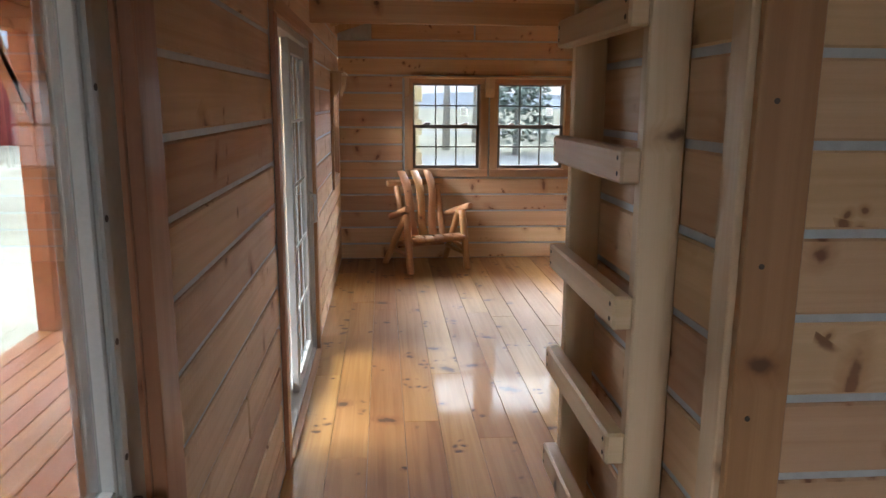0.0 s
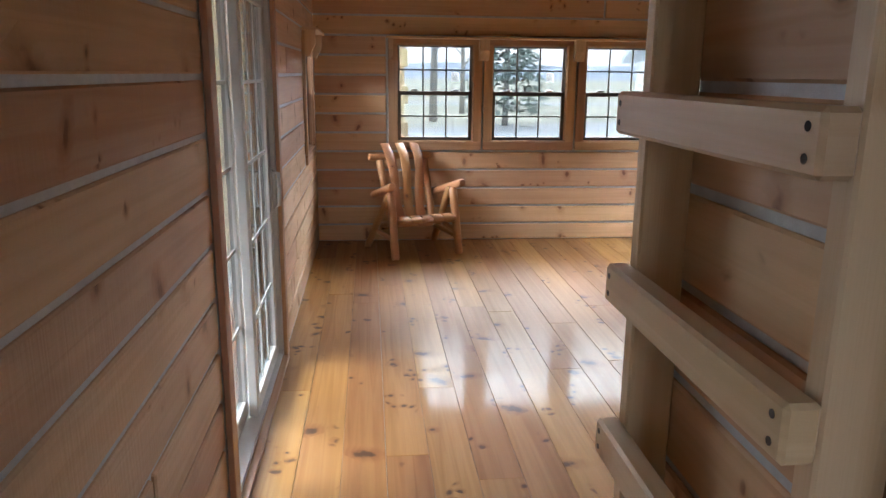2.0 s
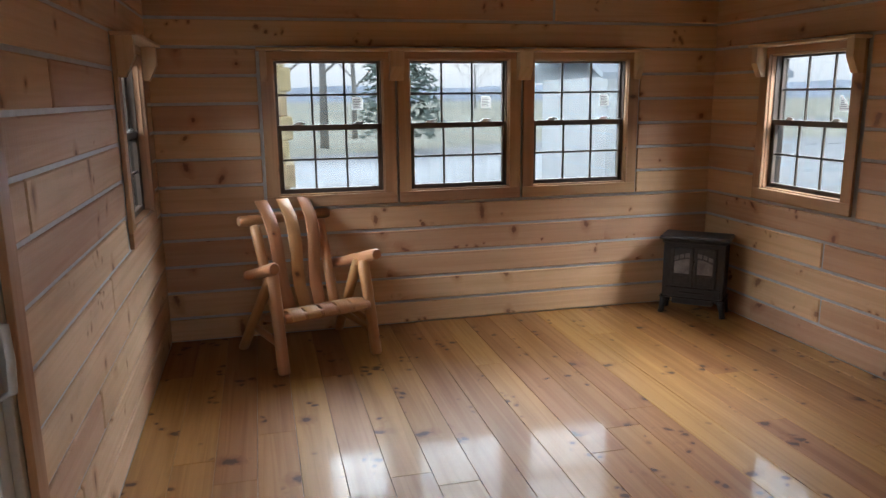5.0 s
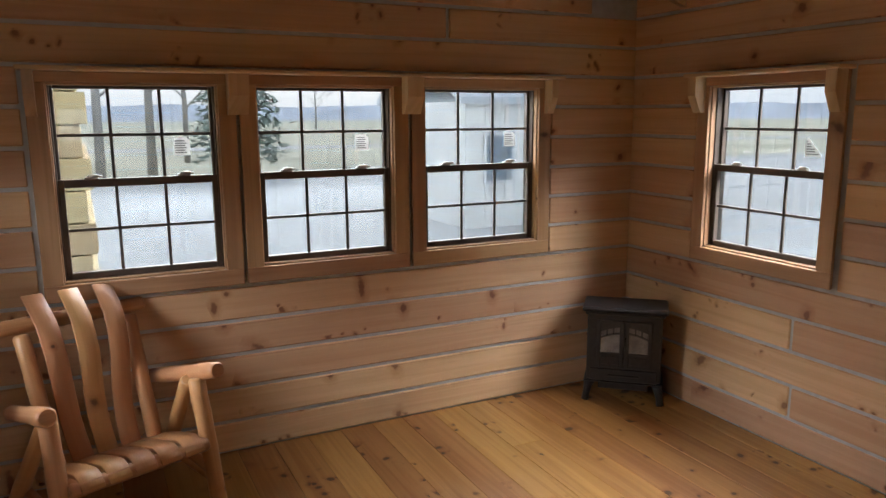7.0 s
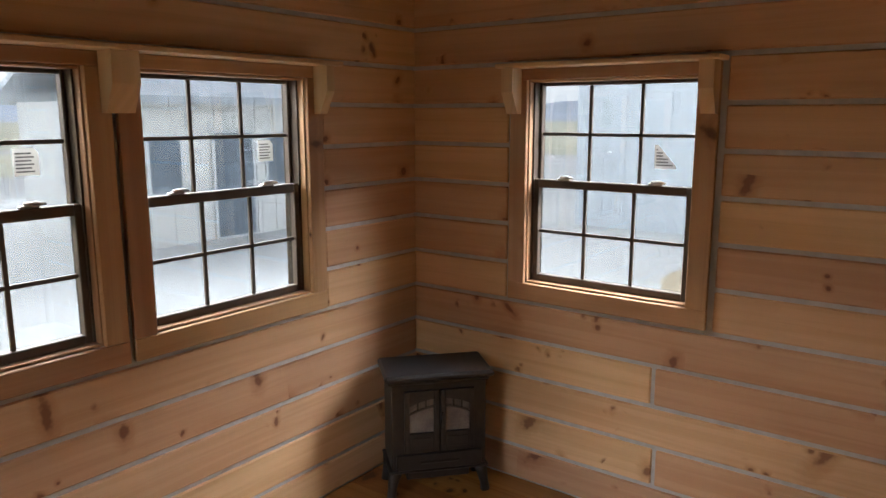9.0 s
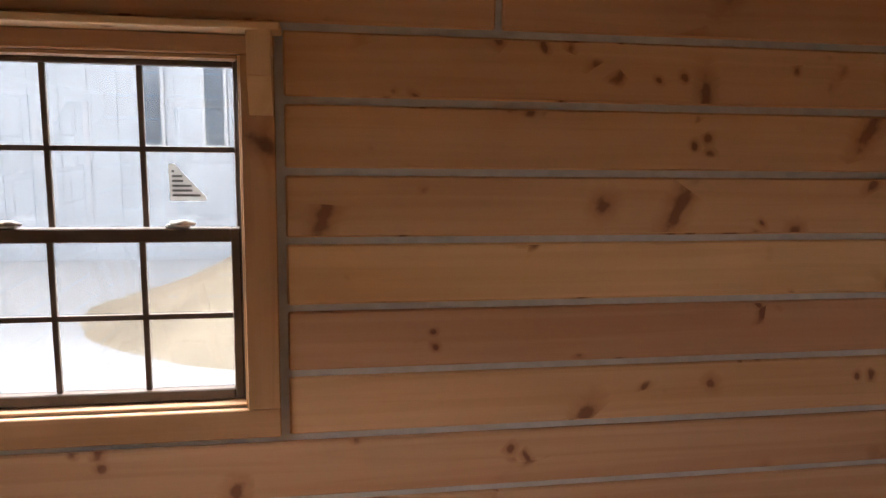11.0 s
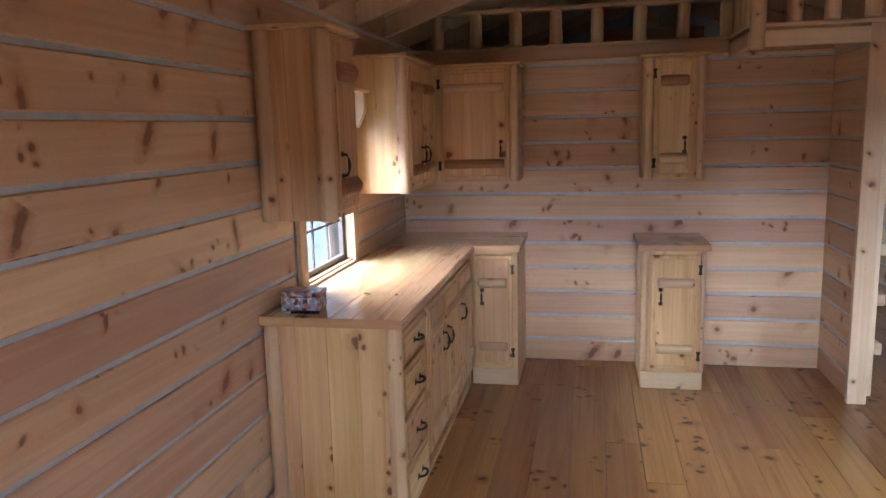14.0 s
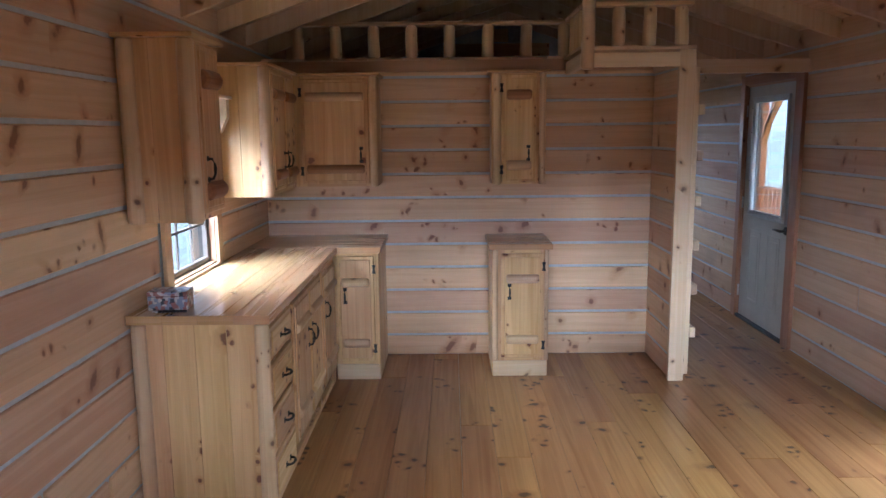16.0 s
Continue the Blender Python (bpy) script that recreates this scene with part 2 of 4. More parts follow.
NAIL = plain("dark_nail", (0.05, 0.035, 0.025), 0.6, scale=60, amount=0.3)
DOORPAINT = plain("beige_door_paint", (0.44, 0.42, 0.36), 0.5, scale=6, amount=0.06, bump=0.03)
PAPER = plain("paper_label", (0.5, 0.5, 0.48), 0.7, scale=20, amount=0.08)
PAPER.node_tree.nodes["Principled BSDF"].inputs["Transmission Weight"].default_value = 0.6
INK = plain("printed_ink", (0.12, 0.12, 0.12), 0.7, scale=40, amount=0.3)
GLASS = tinted_glass("window_glass")
HAZY = tinted_glass("hazy_glass", (0.55, 0.55, 0.55), 0.15, 0.25)


# ---- mesh helpers ----
rng = random.Random(7)


def part(name, bm, mat, parent=None, label=""):
    """Link a bmesh as one mesh object, as a child of parent if given."""
    me = bpy.data.meshes.new(name)
    bm.normal_update()
    bm.to_mesh(me)
    bm.free()
    me.materials.append(mat)
    ob = new(name, me)
    if parent is not None:
        ob.parent = parent
    if label:
        ob["label"] = label
    return ob


def thing(name, label, category, m=None, group="", kind=""):
    """An empty at a thing's base."""
    ob = new(name)
    if m is not None:
        ob.matrix_basis = m
    return tagged(ob, label, category, group, kind)


def put_box(bm, x0, x1, y0, y1, z0, z1, grain="x", bevel=0.003, seed=None):
    """A bevelled board in bm with its grain along one axis, in metres of UV."""
    uvl = bm.loops.layers.uv.verify()
    before = set(bm.faces)
    r = bmesh.ops.create_cube(bm, size=1)
    vs = r["verts"]
    for v in vs:
        v.co = ((x0 + x1) / 2 + v.co.x * (x1 - x0), (y0 + y1) / 2 + v.co.y * (y1 - y0), (z0 + z1) / 2 + v.co.z * (z1 - z0))
    if bevel:
        edges = list({e for v in vs for e in v.link_edges})
        bmesh.ops.bevel(bm, geom=edges, offset=bevel, segments=1, affect="EDGES", profile=0.5)
    faces = [f for f in bm.faces if f not in before]
    ou, ov = rng.uniform(0, 60), rng.uniform(0, 60)
    g = "xyz".index(grain)
    a, b = [i for i in range(3) if i != g]
    for f in faces:
        f.normal_update()
        n = [abs(q) for q in f.normal]
        for lp in f.loops:
            c = lp.vert.co
            if n[g] > 0.8:
                lp[uvl].uv = (c[a] * 0.15 + ou, c[b] + ov)
            elif n[a] > n[b]:
                lp[uvl].uv = (c[g] + ou, c[b] + ov + (0.9 if f.normal[a] > 0 else 0))
            else:
                lp[uvl].uv = (c[g] + ou, c[a] + ov + (1.7 if f.normal[b] > 0 else 0))


def board(name, x0, x1, y0, y1, z0, z1, mat, parent=None, grain="x", bevel=0.003, label=""):
    bm = bmesh.new()
    put_box(bm, x0, x1, y0, y1, z0, z1, grain, bevel)
    return part(name, bm, mat, parent, label)


def put_tube(bm, points, radii, n=12, wobble=0.0, half=None, caps=True):
    """A round log through points; half: the direction of the kept half."""
    uvl = bm.loops.layers.uv.verify()
    ou, ov = rng.uniform(0, 60), rng.uniform(0, 60)
    pts = [Vector(p) for p in points]
    rings, run = [], 0.0
    side = None
    for i, p in enumerate(pts):
        d = (pts[min(i + 1, len(pts) - 1)] - pts[max(i - 1, 0)]).normalized()
        if half is not None:
            up = Vector(half)
        else:
            up = Vector((0, 0, 1)) if abs(d.z) < 0.9 else Vector((0, 1, 0))
        s = d.cross(up).normalized()
        u = s.cross(d).normalized()
        ring = []
        for k in range(n):
            ang = (math.pi * k / (n - 1)) if half is not None else (2 * math.pi * k / n)
            rr = radii[i] * (1 + wobble * (noise.noise(Vector((ou + k * 0.9, run * 9, ov))) if wobble else 0))
            ring.append(bm.verts.new(p + s * math.cos(ang) * rr + u * math.sin(ang) * rr))
        rings.append((ring, run))
        if i < len(pts) - 1:
            run += (pts[i + 1] - p).length
    circ = 2 * math.pi * max(radii)
    for (r0, a0), (r1, a1) in zip(rings, rings[1:]):
        for k in range(n if half is None else n - 1):
            k2 = (k + 1) % n
            f = bm.faces.new((r0[k], r0[k2], r1[k2], r1[k]))
            f.smooth = True
            for lp, (uu, vv) in zip(f.loops, ((a0, k), (a0, k + 1), (a1, k + 1), (a1, k))):
                lp[uvl].uv = (uu + ou, vv / n * circ + ov)
        if half is not None:
            bm.faces.new((r0[-1], r0[0], r1[0], r1[-1]))
    if caps:
        for ring, fl in ((rings[0][0], False), (rings[-1][0], True)):
            f = bm.faces.new(ring if fl else list(reversed(ring)))
            for lp in f.loops:
                lp[uvl].uv = (lp.vert.co.x * 0.1 + ou, lp.vert.co.z + lp.vert.co.y + ov)
    bmesh.ops.recalc_face_normals(bm, faces=bm.faces[:])


def log_between(name, p, q, r, mat, parent, r2=None, n=12, wobble=0.12, half=None, label="", steps=8):
    p, q = Vector(p), Vector(q)
    r2 = r if r2 is None else r2
    bm = bmesh.new()
    length = (q - p).length
    e = min(0.25, r * 0.35 / length)
    ts = [0, e] + [e + (1 - 2 * e) * i / steps for i in range(1, steps)] + [1 - e, 1]
    pts = [p.lerp(q, t) for t in ts]
    rad = [(r + (r2 - r) * t) * (0.78 if t in (0, 1) else 1) for t in ts]
    put_tube(bm, pts, rad, n, wobble, half)
    return part(name, bm, mat, parent, label)


def put_prism(bm, outline, axis, a0, a1):
    """Extrude a flat outline (pairs) along an axis."""
    uvl = bm.loops.layers.uv.verify()
    ou, ov = rng.uniform(0, 60), rng.uniform(0, 60)

    def at(p, a):
        return {"x": (a, p[0], p[1]), "y": (p[0], a, p[1]), "z": (p[0], p[1], a)}[axis]
    v0 = [bm.verts.new(at(p, a0)) for p in outline]
    v1 = [bm.verts.new(at(p, a1)) for p in outline]
    n = len(outline)
    fs = [bm.faces.new(v0), bm.faces.new(list(reversed(v1)))]
    for i in range(n):
        fs.append(bm.faces.new((v0[(i + 1) % n], v0[i], v1[i], v1[(i + 1) % n])))
    for f in fs:
        for lp in f.loops:
            c = lp.vert.co
            lp[uvl].uv = (c.z + ou, c.x + c.y + ov)
    bmesh.ops.recalc_face_normals(bm, faces=fs)


# ---- the shell: floor, log walls, roof ----
E, N, S = 4.0, 6.0, -4.2
P = 0.176
YP0, YP1 = -0.36, -0.215
XS0, XS1 = 1.06, 1.135
EAVE, RIDGE_X, PITCH = 2.32, 2.0, 0.34


def course(k):
    return 0.0 if k <= 0 else P * (k - 0.1)


def roof_z(x):
    return EAVE + PITCH * (min(x, E - x))


def spans(a0, a1, cuts):
    out = [(a0, a1)]
    for c0, c1 in cuts:
        nxt = []
        for s0, s1 in out:
            if c1 <= s0 or c0 >= s1:
                nxt.append((s0, s1))
                continue
            if c0 - s0 > 0.02:
                nxt.append((s0, c0))
            if s1 - c1 > 0.02:
                nxt.append((c1, s1))
        out = nxt
    return out


def log_wall(name, axis, face, depth, a0, a1, top, holes=(), seams=(), mat=None, label="", gable=False, both=False):
    """A wall of squared logs with grey chinking. face: the plane of the log faces; depth: signed, towards the wall's back.
    holes: (a0, a1, z0, z1) openings, with the trim's outer edge (a0 - m, a1 + m) kept clear of logs."""
    mat = mat or WALL
    skin = 0.03 if depth > 0 else -0.03
    root = thing(name, label, "wall", kind="structure")
    bm = bmesh.new()
    c0, c1 = sorted((face + (0.011 if depth > 0 else -0.011), face + depth - (skin if both else 0)))
    if both:
        c0, c1 = sorted((face + 0.009 * (1 if depth > 0 else -1), face + depth - 0.009 * (1 if depth > 0 else -1)))
    xs = sorted({a0, a1, *[h[0] for h in holes], *[h[1] for h in holes]})
    zs = sorted({-0.03, top, *[max(h[2], -0.03) for h in holes], *[h[3] for h in holes]})
    zs = [z for z in zs if z <= top]
    for i in range(len(xs) - 1):
        for j in range(len(zs) - 1):
            mx, mz = (xs[i] + xs[i + 1]) / 2, (zs[j] + zs[j + 1]) / 2
            if any(h[0] < mx < h[1] and h[2] < mz < h[3] for h in holes):
                continue
            if axis == "y":
                put_box(bm, c0, c1, xs[i], xs[i + 1], zs[j], zs[j + 1], "y", 0)
            else:
                put_box(bm, xs[i], xs[i + 1], c0, c1, zs[j], zs[j + 1], "x", 0)
    if gable:
        rise = 0.1
        put_prism(bm, [(a0, top), (a1, top), (a1, top + rise), (RIDGE_X, top + rise + PITCH * (RIDGE_X - a0)), (a0, top + rise)], "y", c0, c1)
    part("chinking", bm, CHINK, root, "grey chinking between the logs")
    gap = 0.0095
    faces = [face] if not both else [face, face + depth]
    for which, fc in enumerate(faces):
        dsg = 1 if (depth > 0) == (which == 0) else -1
        b0, b1 = sorted((fc, fc + dsg * 0.03))
        k = 0
        while course(k) < (top if not gable else top + PITCH * RIDGE_X) - 0.02:
            z0, z1 = course(k) + (gap if k else 0.003), min(course(k + 1) - gap, 99 if gable else top)
            l0, l1 = a0, a1
            if gable and z1 > top:
                inset = (z1 - top) / PITCH
                l0, l1 = a0 + inset, a1 - inset
            cuts = []
            pieces = []
            for h in holes:
                m = h[4]
                if h[2] - m < z1 - 0.02 and h[3] + m > z0 + 0.02:
                    cuts.append((h[0] - m, h[1] + m))
                    if h[3] + m < z1 - 0.03:
                        pieces.append((h[0] - m, h[1] + m, h[3] + m, z1))
            for s0, s1 in spans(l0, l1, cuts):
                cut = sorted(s[1] for s in seams if s[0] == k and s0 + 0.1 < s[1] < s1 - 0.1)
                edges = [s0, *cut, s1]
                for e0, e1 in zip(edges, edges[1:]):
                    q0 = e0 + (0.0 if e0 == l0 else 0.009)
                    q1 = e1 - (0.0 if e1 == l1 else 0.009)
                    pieces.append((q0, q1, z0, z1))
            for q0, q1, u0, u1 in pieces:
                if q1 - q0 < 0.03:
                    continue
                j = rng.uniform(-0.0015, 0.0015)
                if axis == "y":
                    board("log", b0 + j, b1 + j, q0, q1, u0, u1, mat, root, "y", 0.005)
                else:
                    board("log", q0, q1, b0 + j, b1 + j, u0, u1, mat, root, "x", 0.005)
            k += 1
    return root


# openings: clear hole and the breadth of its casing
WZ0, WZ1, CAS = 0.955, 1.846, 0.078
NORTH_W = [(0.755, 1.477), (1.65, 2.374), (2.549, 3.285)]
EAST_W = (4.637, 5.373)
KITCHEN_W = (1.03, 1.746)
WEST_W = (4.885, 5.601)
PATIO = (1.455, 3.005, 0.0, 2.0)
DOOR = (-1.35, -0.38, 0.0, 2.075)


def hole(w):
    return (w[0], w[1], WZ0, WZ1, CAS + 0.012)


nh = [(NORTH_W[0][0], NORTH_W[0][1], WZ0, WZ1, CAS + 0.012)] + [hole(w) for w in NORTH_W[1:]]
log_wall("wall_north", "x", N, 0.14, 0.0, E, EAVE, nh, ((13, 1.4), (12, 2.7)), label="knotty pine log wall with grey chinking", gable=True)
log_wall("wall_east", "y", E, 0.14, S - 0.14, N + 0.14, EAVE + 0.1, [hole(EAST_W), hole(KITCHEN_W), hole((-2.6, -1.884))],
         ((3, 4.76), (1, 4.74), (2, 2.95), (1, 2.5), (12, 3.7), (11, 4.0), (4, 1.2), (2, -1.2), (6, -1.5), (8, -2.0)), label="knotty pine log wall with grey chinking")
log_wall("wall_west", "y", 0.0, -0.14, S - 0.14, N + 0.14, EAVE + 0.1, [hole(WEST_W), (*PATIO, 0.085), (*DOOR, 0.09)],
         ((2, 3.9), (4, 4.3), (7, 3.3), (1, 3.5), (9, 3.7), (3, 0.6)), mat=WALL_ROUGH, label="rough-sawn pine log wall with grey chinking")
log_wall("wall_south", "x", S, -0.14, 0.0, E, EAVE, [hole((0.6, 1.316))], label="pine log wall with grey chinking", gable=True)
log_wall("wall_kitchen", "x", YP1, YP0 - YP1, XS1, E, 2.13, label="pine log partition behind the kitchen cabinets", both=True)
log_wall("wall_ladder", "y", XS1, XS0 - XS1, -0.53, 0.40, 2.10, label="short pine log wall that carries the loft ladder", both=True)

# floor planks
floor = thing("floor", "varnished knotty pine plank floor", "floor", kind="structure")
bm = bmesh.new()
put_box(bm, -0.14, E + 0.14, S - 0.14, N + 0.14, -0.25, -0.02, "y", 0)
part("subfloor", bm, CHINK, floor)
x = 0.0
i = 0
while x < E - 0.01:
    w = 0.184 if x + 0.184 < E else E - x
    ends = [S]
    y = S + rng.uniform(0.7, 3.4)
    while y < N - 0.5:
        ends.append(y)
        y += rng.uniform(2.2, 3.7)
    ends.append(N)
    for y0, y1 in zip(ends, ends[1:]):
        j = rng.uniform(-0.0006, 0.0006)
        board("plank", x + 0.0007, x + w - 0.0007, y0 + 0.0005, y1 - 0.0005, -0.02, j, FLOORWOOD, floor, "y", 0.0014)
    x += w
    i += 1

# roof boards, rafters and the tie beam
ceiling = thing("ceiling", "open gable ceiling of pine boards", "ceiling", kind="structure")
bm = bmesh.new()
for sgn in (0, 1):
    d = 0.0
    while d < 2.25:
        d1 = min(d + 0.184, 2.25)
        uvl = bm.loops.layers.uv.verify()
        ou, ov = rng.uniform(0, 60), rng.uniform(0, 60)
        vs = []
        for dd, up in ((d + 0.002, 0), (d1 - 0.002, 0), (d1 - 0.002, 0.025), (d + 0.002, 0.025)):
            xx = (-0.2 + dd) if sgn == 0 else (E + 0.2 - dd)
            zz = EAVE + 0.1 + PITCH * (dd - 0.2) + up
            vs.append((bm.verts.new((xx, S - 0.14, zz)), bm.verts.new((xx, N + 0.14, zz)), dd))
        for a, b in ((0, 1), (1, 2), (2, 3), (3, 0)):
            f = bm.faces.new((vs[a][0], vs[b][0], vs[b][1], vs[a][1]))
            for lp in f.loops:
                lp[uvl].uv = (lp.vert.co.y + ou, lp.vert.co.x + ov)
        d = d1
bmesh.ops.recalc_face_normals(bm, faces=bm.faces[:])
part("ceiling_boards", bm, ROOFWOOD, ceiling)
bm = bmesh.new()
put_prism(bm, [(-0.3, EAVE + 0.035), (RIDGE_X, EAVE + 0.815), (E + 0.3, EAVE + 0.035), (E + 0.3, EAVE + 0.06), (RIDGE_X, EAVE + 0.84), (-0.3, EAVE + 0.06)], "y", S - 0.3, N + 0.3)
part("roof_deck", bm, plain("roof_sheet", (0.06, 0.06, 0.06), 0.8), ceiling)
y = 5.62
while y > S + 0.2:
    for sgn in (0, 1):
        bm = bmesh.new()
        xa = 0.0 if sgn == 0 else E
        o = [(xa, EAVE - 0.03), (RIDGE_X, EAVE - 0.03 + PITCH * 2), (RIDGE_X, EAVE + 0.098 + PITCH * 2), (xa, EAVE + 0.098)]
        put_prism(bm, o, "y", y - 0.019, y + 0.019)
        ob = part("rafter", bm, ROOFWOOD)
        tagged(ob, "pine rafter under the ceiling boards", "rafter", "rafters", "structure")
    y -= 0.61
bm = bmesh.new()
put_box(bm, 0.0, E, 3.10, 3.14, 2.135, 2.275, "x", 0.004)
tagged(part("tie_beam", bm, TRIM), "dark pine tie beam across the room", "beam", kind="structure")


# ---- windows ----
SZ = 1.893


def sash(parent, name, w, h, t, fr=0.03, bot=0.03, top=0.03):
    """A sash in local x (across) and z (up), facing -y, with its frame, bars and pane."""
    bm = bmesh.new()
    for x0, x1, z0, z1 in ((0, fr, 0, h), (w - fr, w, 0, h), (fr, w - fr, 0, bot), (fr, w - fr, h - top, h)):
        put_box(bm, x0, x1, -t / 2, t / 2, z0, z1, "z", 0.003)
    root = part(name, bm, BRONZE, parent, "dark bronze sash")
    iw, ih = w - 2 * fr, h - bot - top
    for i in (1, 2):
        xx = fr + iw * i / 3
        board("glazing_bar", xx - 0.007, xx + 0.007, -0.006, 0.006, bot, h - top, BRONZE, root, "z", 0.001)
    zz = bot + ih / 2
    board("glazing_bar", fr, w - fr, -0.0055, 0.0055, zz - 0.007, zz + 0.007, BRONZE, root, "x", 0.001)
    bm = bmesh.new()
    put_box(bm, fr - 0.004, w - fr + 0.004, 0.009, 0.012, bot - 0.004, h - top + 0.004, "x", 0)
    g = part("pane", bm, GLASS, root, "glass pane with a dimming tint")
    g.visible_shadow = False
    return root


def window(name, w0, w1, z0, z1, m, label):
    """A double-hung window. Local x runs across, y goes outwards, z up; m places local x = 0 at the hole's corner on the wall."""
    W, H = w1 - w0, z1 - z0
    root = thing(name, label, "window", m, kind="structure")
    c, t = CAS, 0.022
    board("casing", -c, 0.004, -t, 0.0, 0, H, TRIM, root, "z", 0.003)
    board("casing", W - 0.004, W + c, -t, 0.0, 0, H, TRIM, root, "z", 0.003)
    board("casing", -c, W + c, -t, 0.0, -c, 0.0, TRIM, root, "x", 0.003)
    board("casing", -c, W + c, -t, 0.0, H, SZ - z0 - 0.0008, TRIM, root, "x", 0.003)
    j = 0.01
    board("jamb", 0, j, -0.002, 0.13, 0, H, TRIM, root, "z", 0.002)
    board("jamb", W - j, W, -0.002, 0.13, 0, H, TRIM, root, "z", 0.002)
    board("jamb", j, W - j, -0.002, 0.13, 0, j, TRIM, root, "x", 0.002)
    board("jamb", j, W - j, -0.002, 0.13, H - j, H, TRIM, root, "x", 0.002)
    for x0 in (j, W - j - 0.007):
        board("track", x0, x0 + 0.007, 0.03, 0.12, j, H - j, BRONZE, root, "z", 0.001)
    iw, ih = W - 2 * j - 0.014, H - 2 * j
    half = ih / 2 + 0.02
    lo = sash(root, "lower_sash", iw, half, 0.034, 0.024, 0.03, 0.036)
    lo.matrix_basis = pose(j + 0.007, 0.052, j)
    up = sash(root, "upper_sash", iw, half, 0.034, 0.013, 0.03, 0.014)
    up.matrix_basis = pose(j + 0.007, 0.088, j + ih - half)
    for fx in (0.2, 0.78):
        bm = bmesh.new()
        zt = half
        put_box(bm, iw * fx - 0.03, iw * fx + 0.03, -0.012, 0.012, zt, zt + 0.008, "x", 0.003)
        put_tube(bm, [(iw * fx - 0.016, -0.004, zt + 0.012), (iw * fx + 0.02, -0.012, zt + 0.014), (iw * fx + 0.045, -0.014, zt + 0.01)], [0.006, 0.007, 0.004], 8)
        part("sash_lock", bm, STEEL, lo, "bright metal sash lock")
    return root


def sticker(parent_window, x, z, w, h, folded=False):
    """A paper label with printed bars on the inside of an upper pane."""
    bm = bmesh.new()
    y = 0.0885
    if folded:
        put_prism(bm, [(x, z), (x + w, z), (x + w, z + 0.01), (x + w * 0.15, z + h), (x, z + h)], "y", y, y + 0.0008)
    else:
        put_prism(bm, [(x, z), (x + w, z), (x + w, z + h * 0.8), (x + w * 0.8, z + h), (x, z + h)], "y", y, y + 0.0008)
    lab = part("sticker", bm, PAPER, parent_window, "small white paper sticker")
    bm = bmesh.new()
    for i in range(6):
        zz = z + h * (0.12 + 0.13 * i)
        ww = w * ((0.8 if not folded else 0.85 - 0.12 * i) - 0.1 * (i % 2))
        put_box(bm, x + w * 0.08, x + max(w * 0.12, ww), y - 0.0012, y - 0.0004, zz, zz + h * 0.06, "x", 0)
    part("print", bm, INK, lab, "dark printed lines")
    return lab


def on_north(x):
    return pose(x, N, WZ0)


def on_east(y):
    return pose(E, y, WZ0, 0, 0, -90)


def on_west(y):
    return pose(0, y, WZ0, 0, 0, 90)


wlabel = "double-hung window with dark bronze sashes and pine casing"
wins = []
for i, w in enumerate(NORTH_W):
    wins.append(window("window_%d" % (i + 1), w[0], w[1], WZ0, WZ1, on_north(w[0]), wlabel))
    sticker(wins[-1], 0.52 + 0.02 * i, 0.56, 0.075, 0.085)
we = window("window_4", *EAST_W, WZ0, WZ1, on_east(EAST_W[1]), wlabel)
sticker(we, 0.54, 0.53, 0.09, 0.095, True)
window("window_5", *KITCHEN_W, WZ0, WZ1, on_east(KITCHEN_W[1]), "double-hung window over the kitchen counter")
# The two back-room windows are unseen, added to let daylight into the passage.
window("window_7", 0.6, 1.316, WZ0, WZ1, pose(1.316, S, WZ0, 0, 0, 180), "unseen double-hung window in the back room")
window("window_8", -2.6, -1.884, WZ0, WZ1, on_east(-1.884), "unseen double-hung window in the back room")
window("window_6", *WEST_W, WZ0, WZ1, on_west(WEST_W[0]), wlabel)


def shelf(name, length, brackets, m, label):
    """A narrow shelf over a window on cut brackets; local x along the wall, y outwards (the wall at 0)."""
    root = thing(name, label, "shelf", m)
    board("shelf_board", 0, length, -0.12, 0.0, 0, 0.018, PALE, root, "x", 0.003)
    for bx, bw in brackets:
        bm = bmesh.new()
        put_prism(bm, [(-0.023, 0.0), (-0.10, 0.0), (-0.10, -0.1), (-0.055, -0.19), (-0.023, -0.19)], "x", bx, bx + bw)
        br = part("bracket", bm, PALE, root, "pine bracket with a cut corner")
        bm = bmesh.new()
        put_tube(bm, [(bx + bw / 2, -0.054, -0.165), (bx + bw / 2, -0.0585, -0.165)], [0.006, 0.006], 8)
        part("nail", bm, NAIL, br)
    return root


x0 = NORTH_W[0][0] - CAS - 0.02
shelf("window_shelf", NORTH_W[2][1] + CAS + 0.03 - x0, [(0.022, 0.042), (1.561 - x0 - 0.047, 0.094), (2.463 - x0 - 0.047, 0.094), (3.36 - x0 - 0.045, 0.042)],
      pose(x0, N, SZ), "long pine shelf on brackets over three windows")
shelf("window_shelf", 0.736 + 2 * CAS + 0.04, [(0.022, 0.055), (0.736 + 2 * CAS - 0.037, 0.055)], pose(E, EAST_W[1] + CAS + 0.02, SZ, 0, 0, -90), "short pine shelf on brackets over a window")
shelf("window_shelf", 0.716 + 2 * CAS + 0.0, [(0.002, 0.055), (0.716 + 2 * CAS - 0.057, 0.055)], pose(E, KITCHEN_W[1] + CAS + 0.0, SZ, 0, 0, -90), "short pine shelf on brackets over the kitchen window")
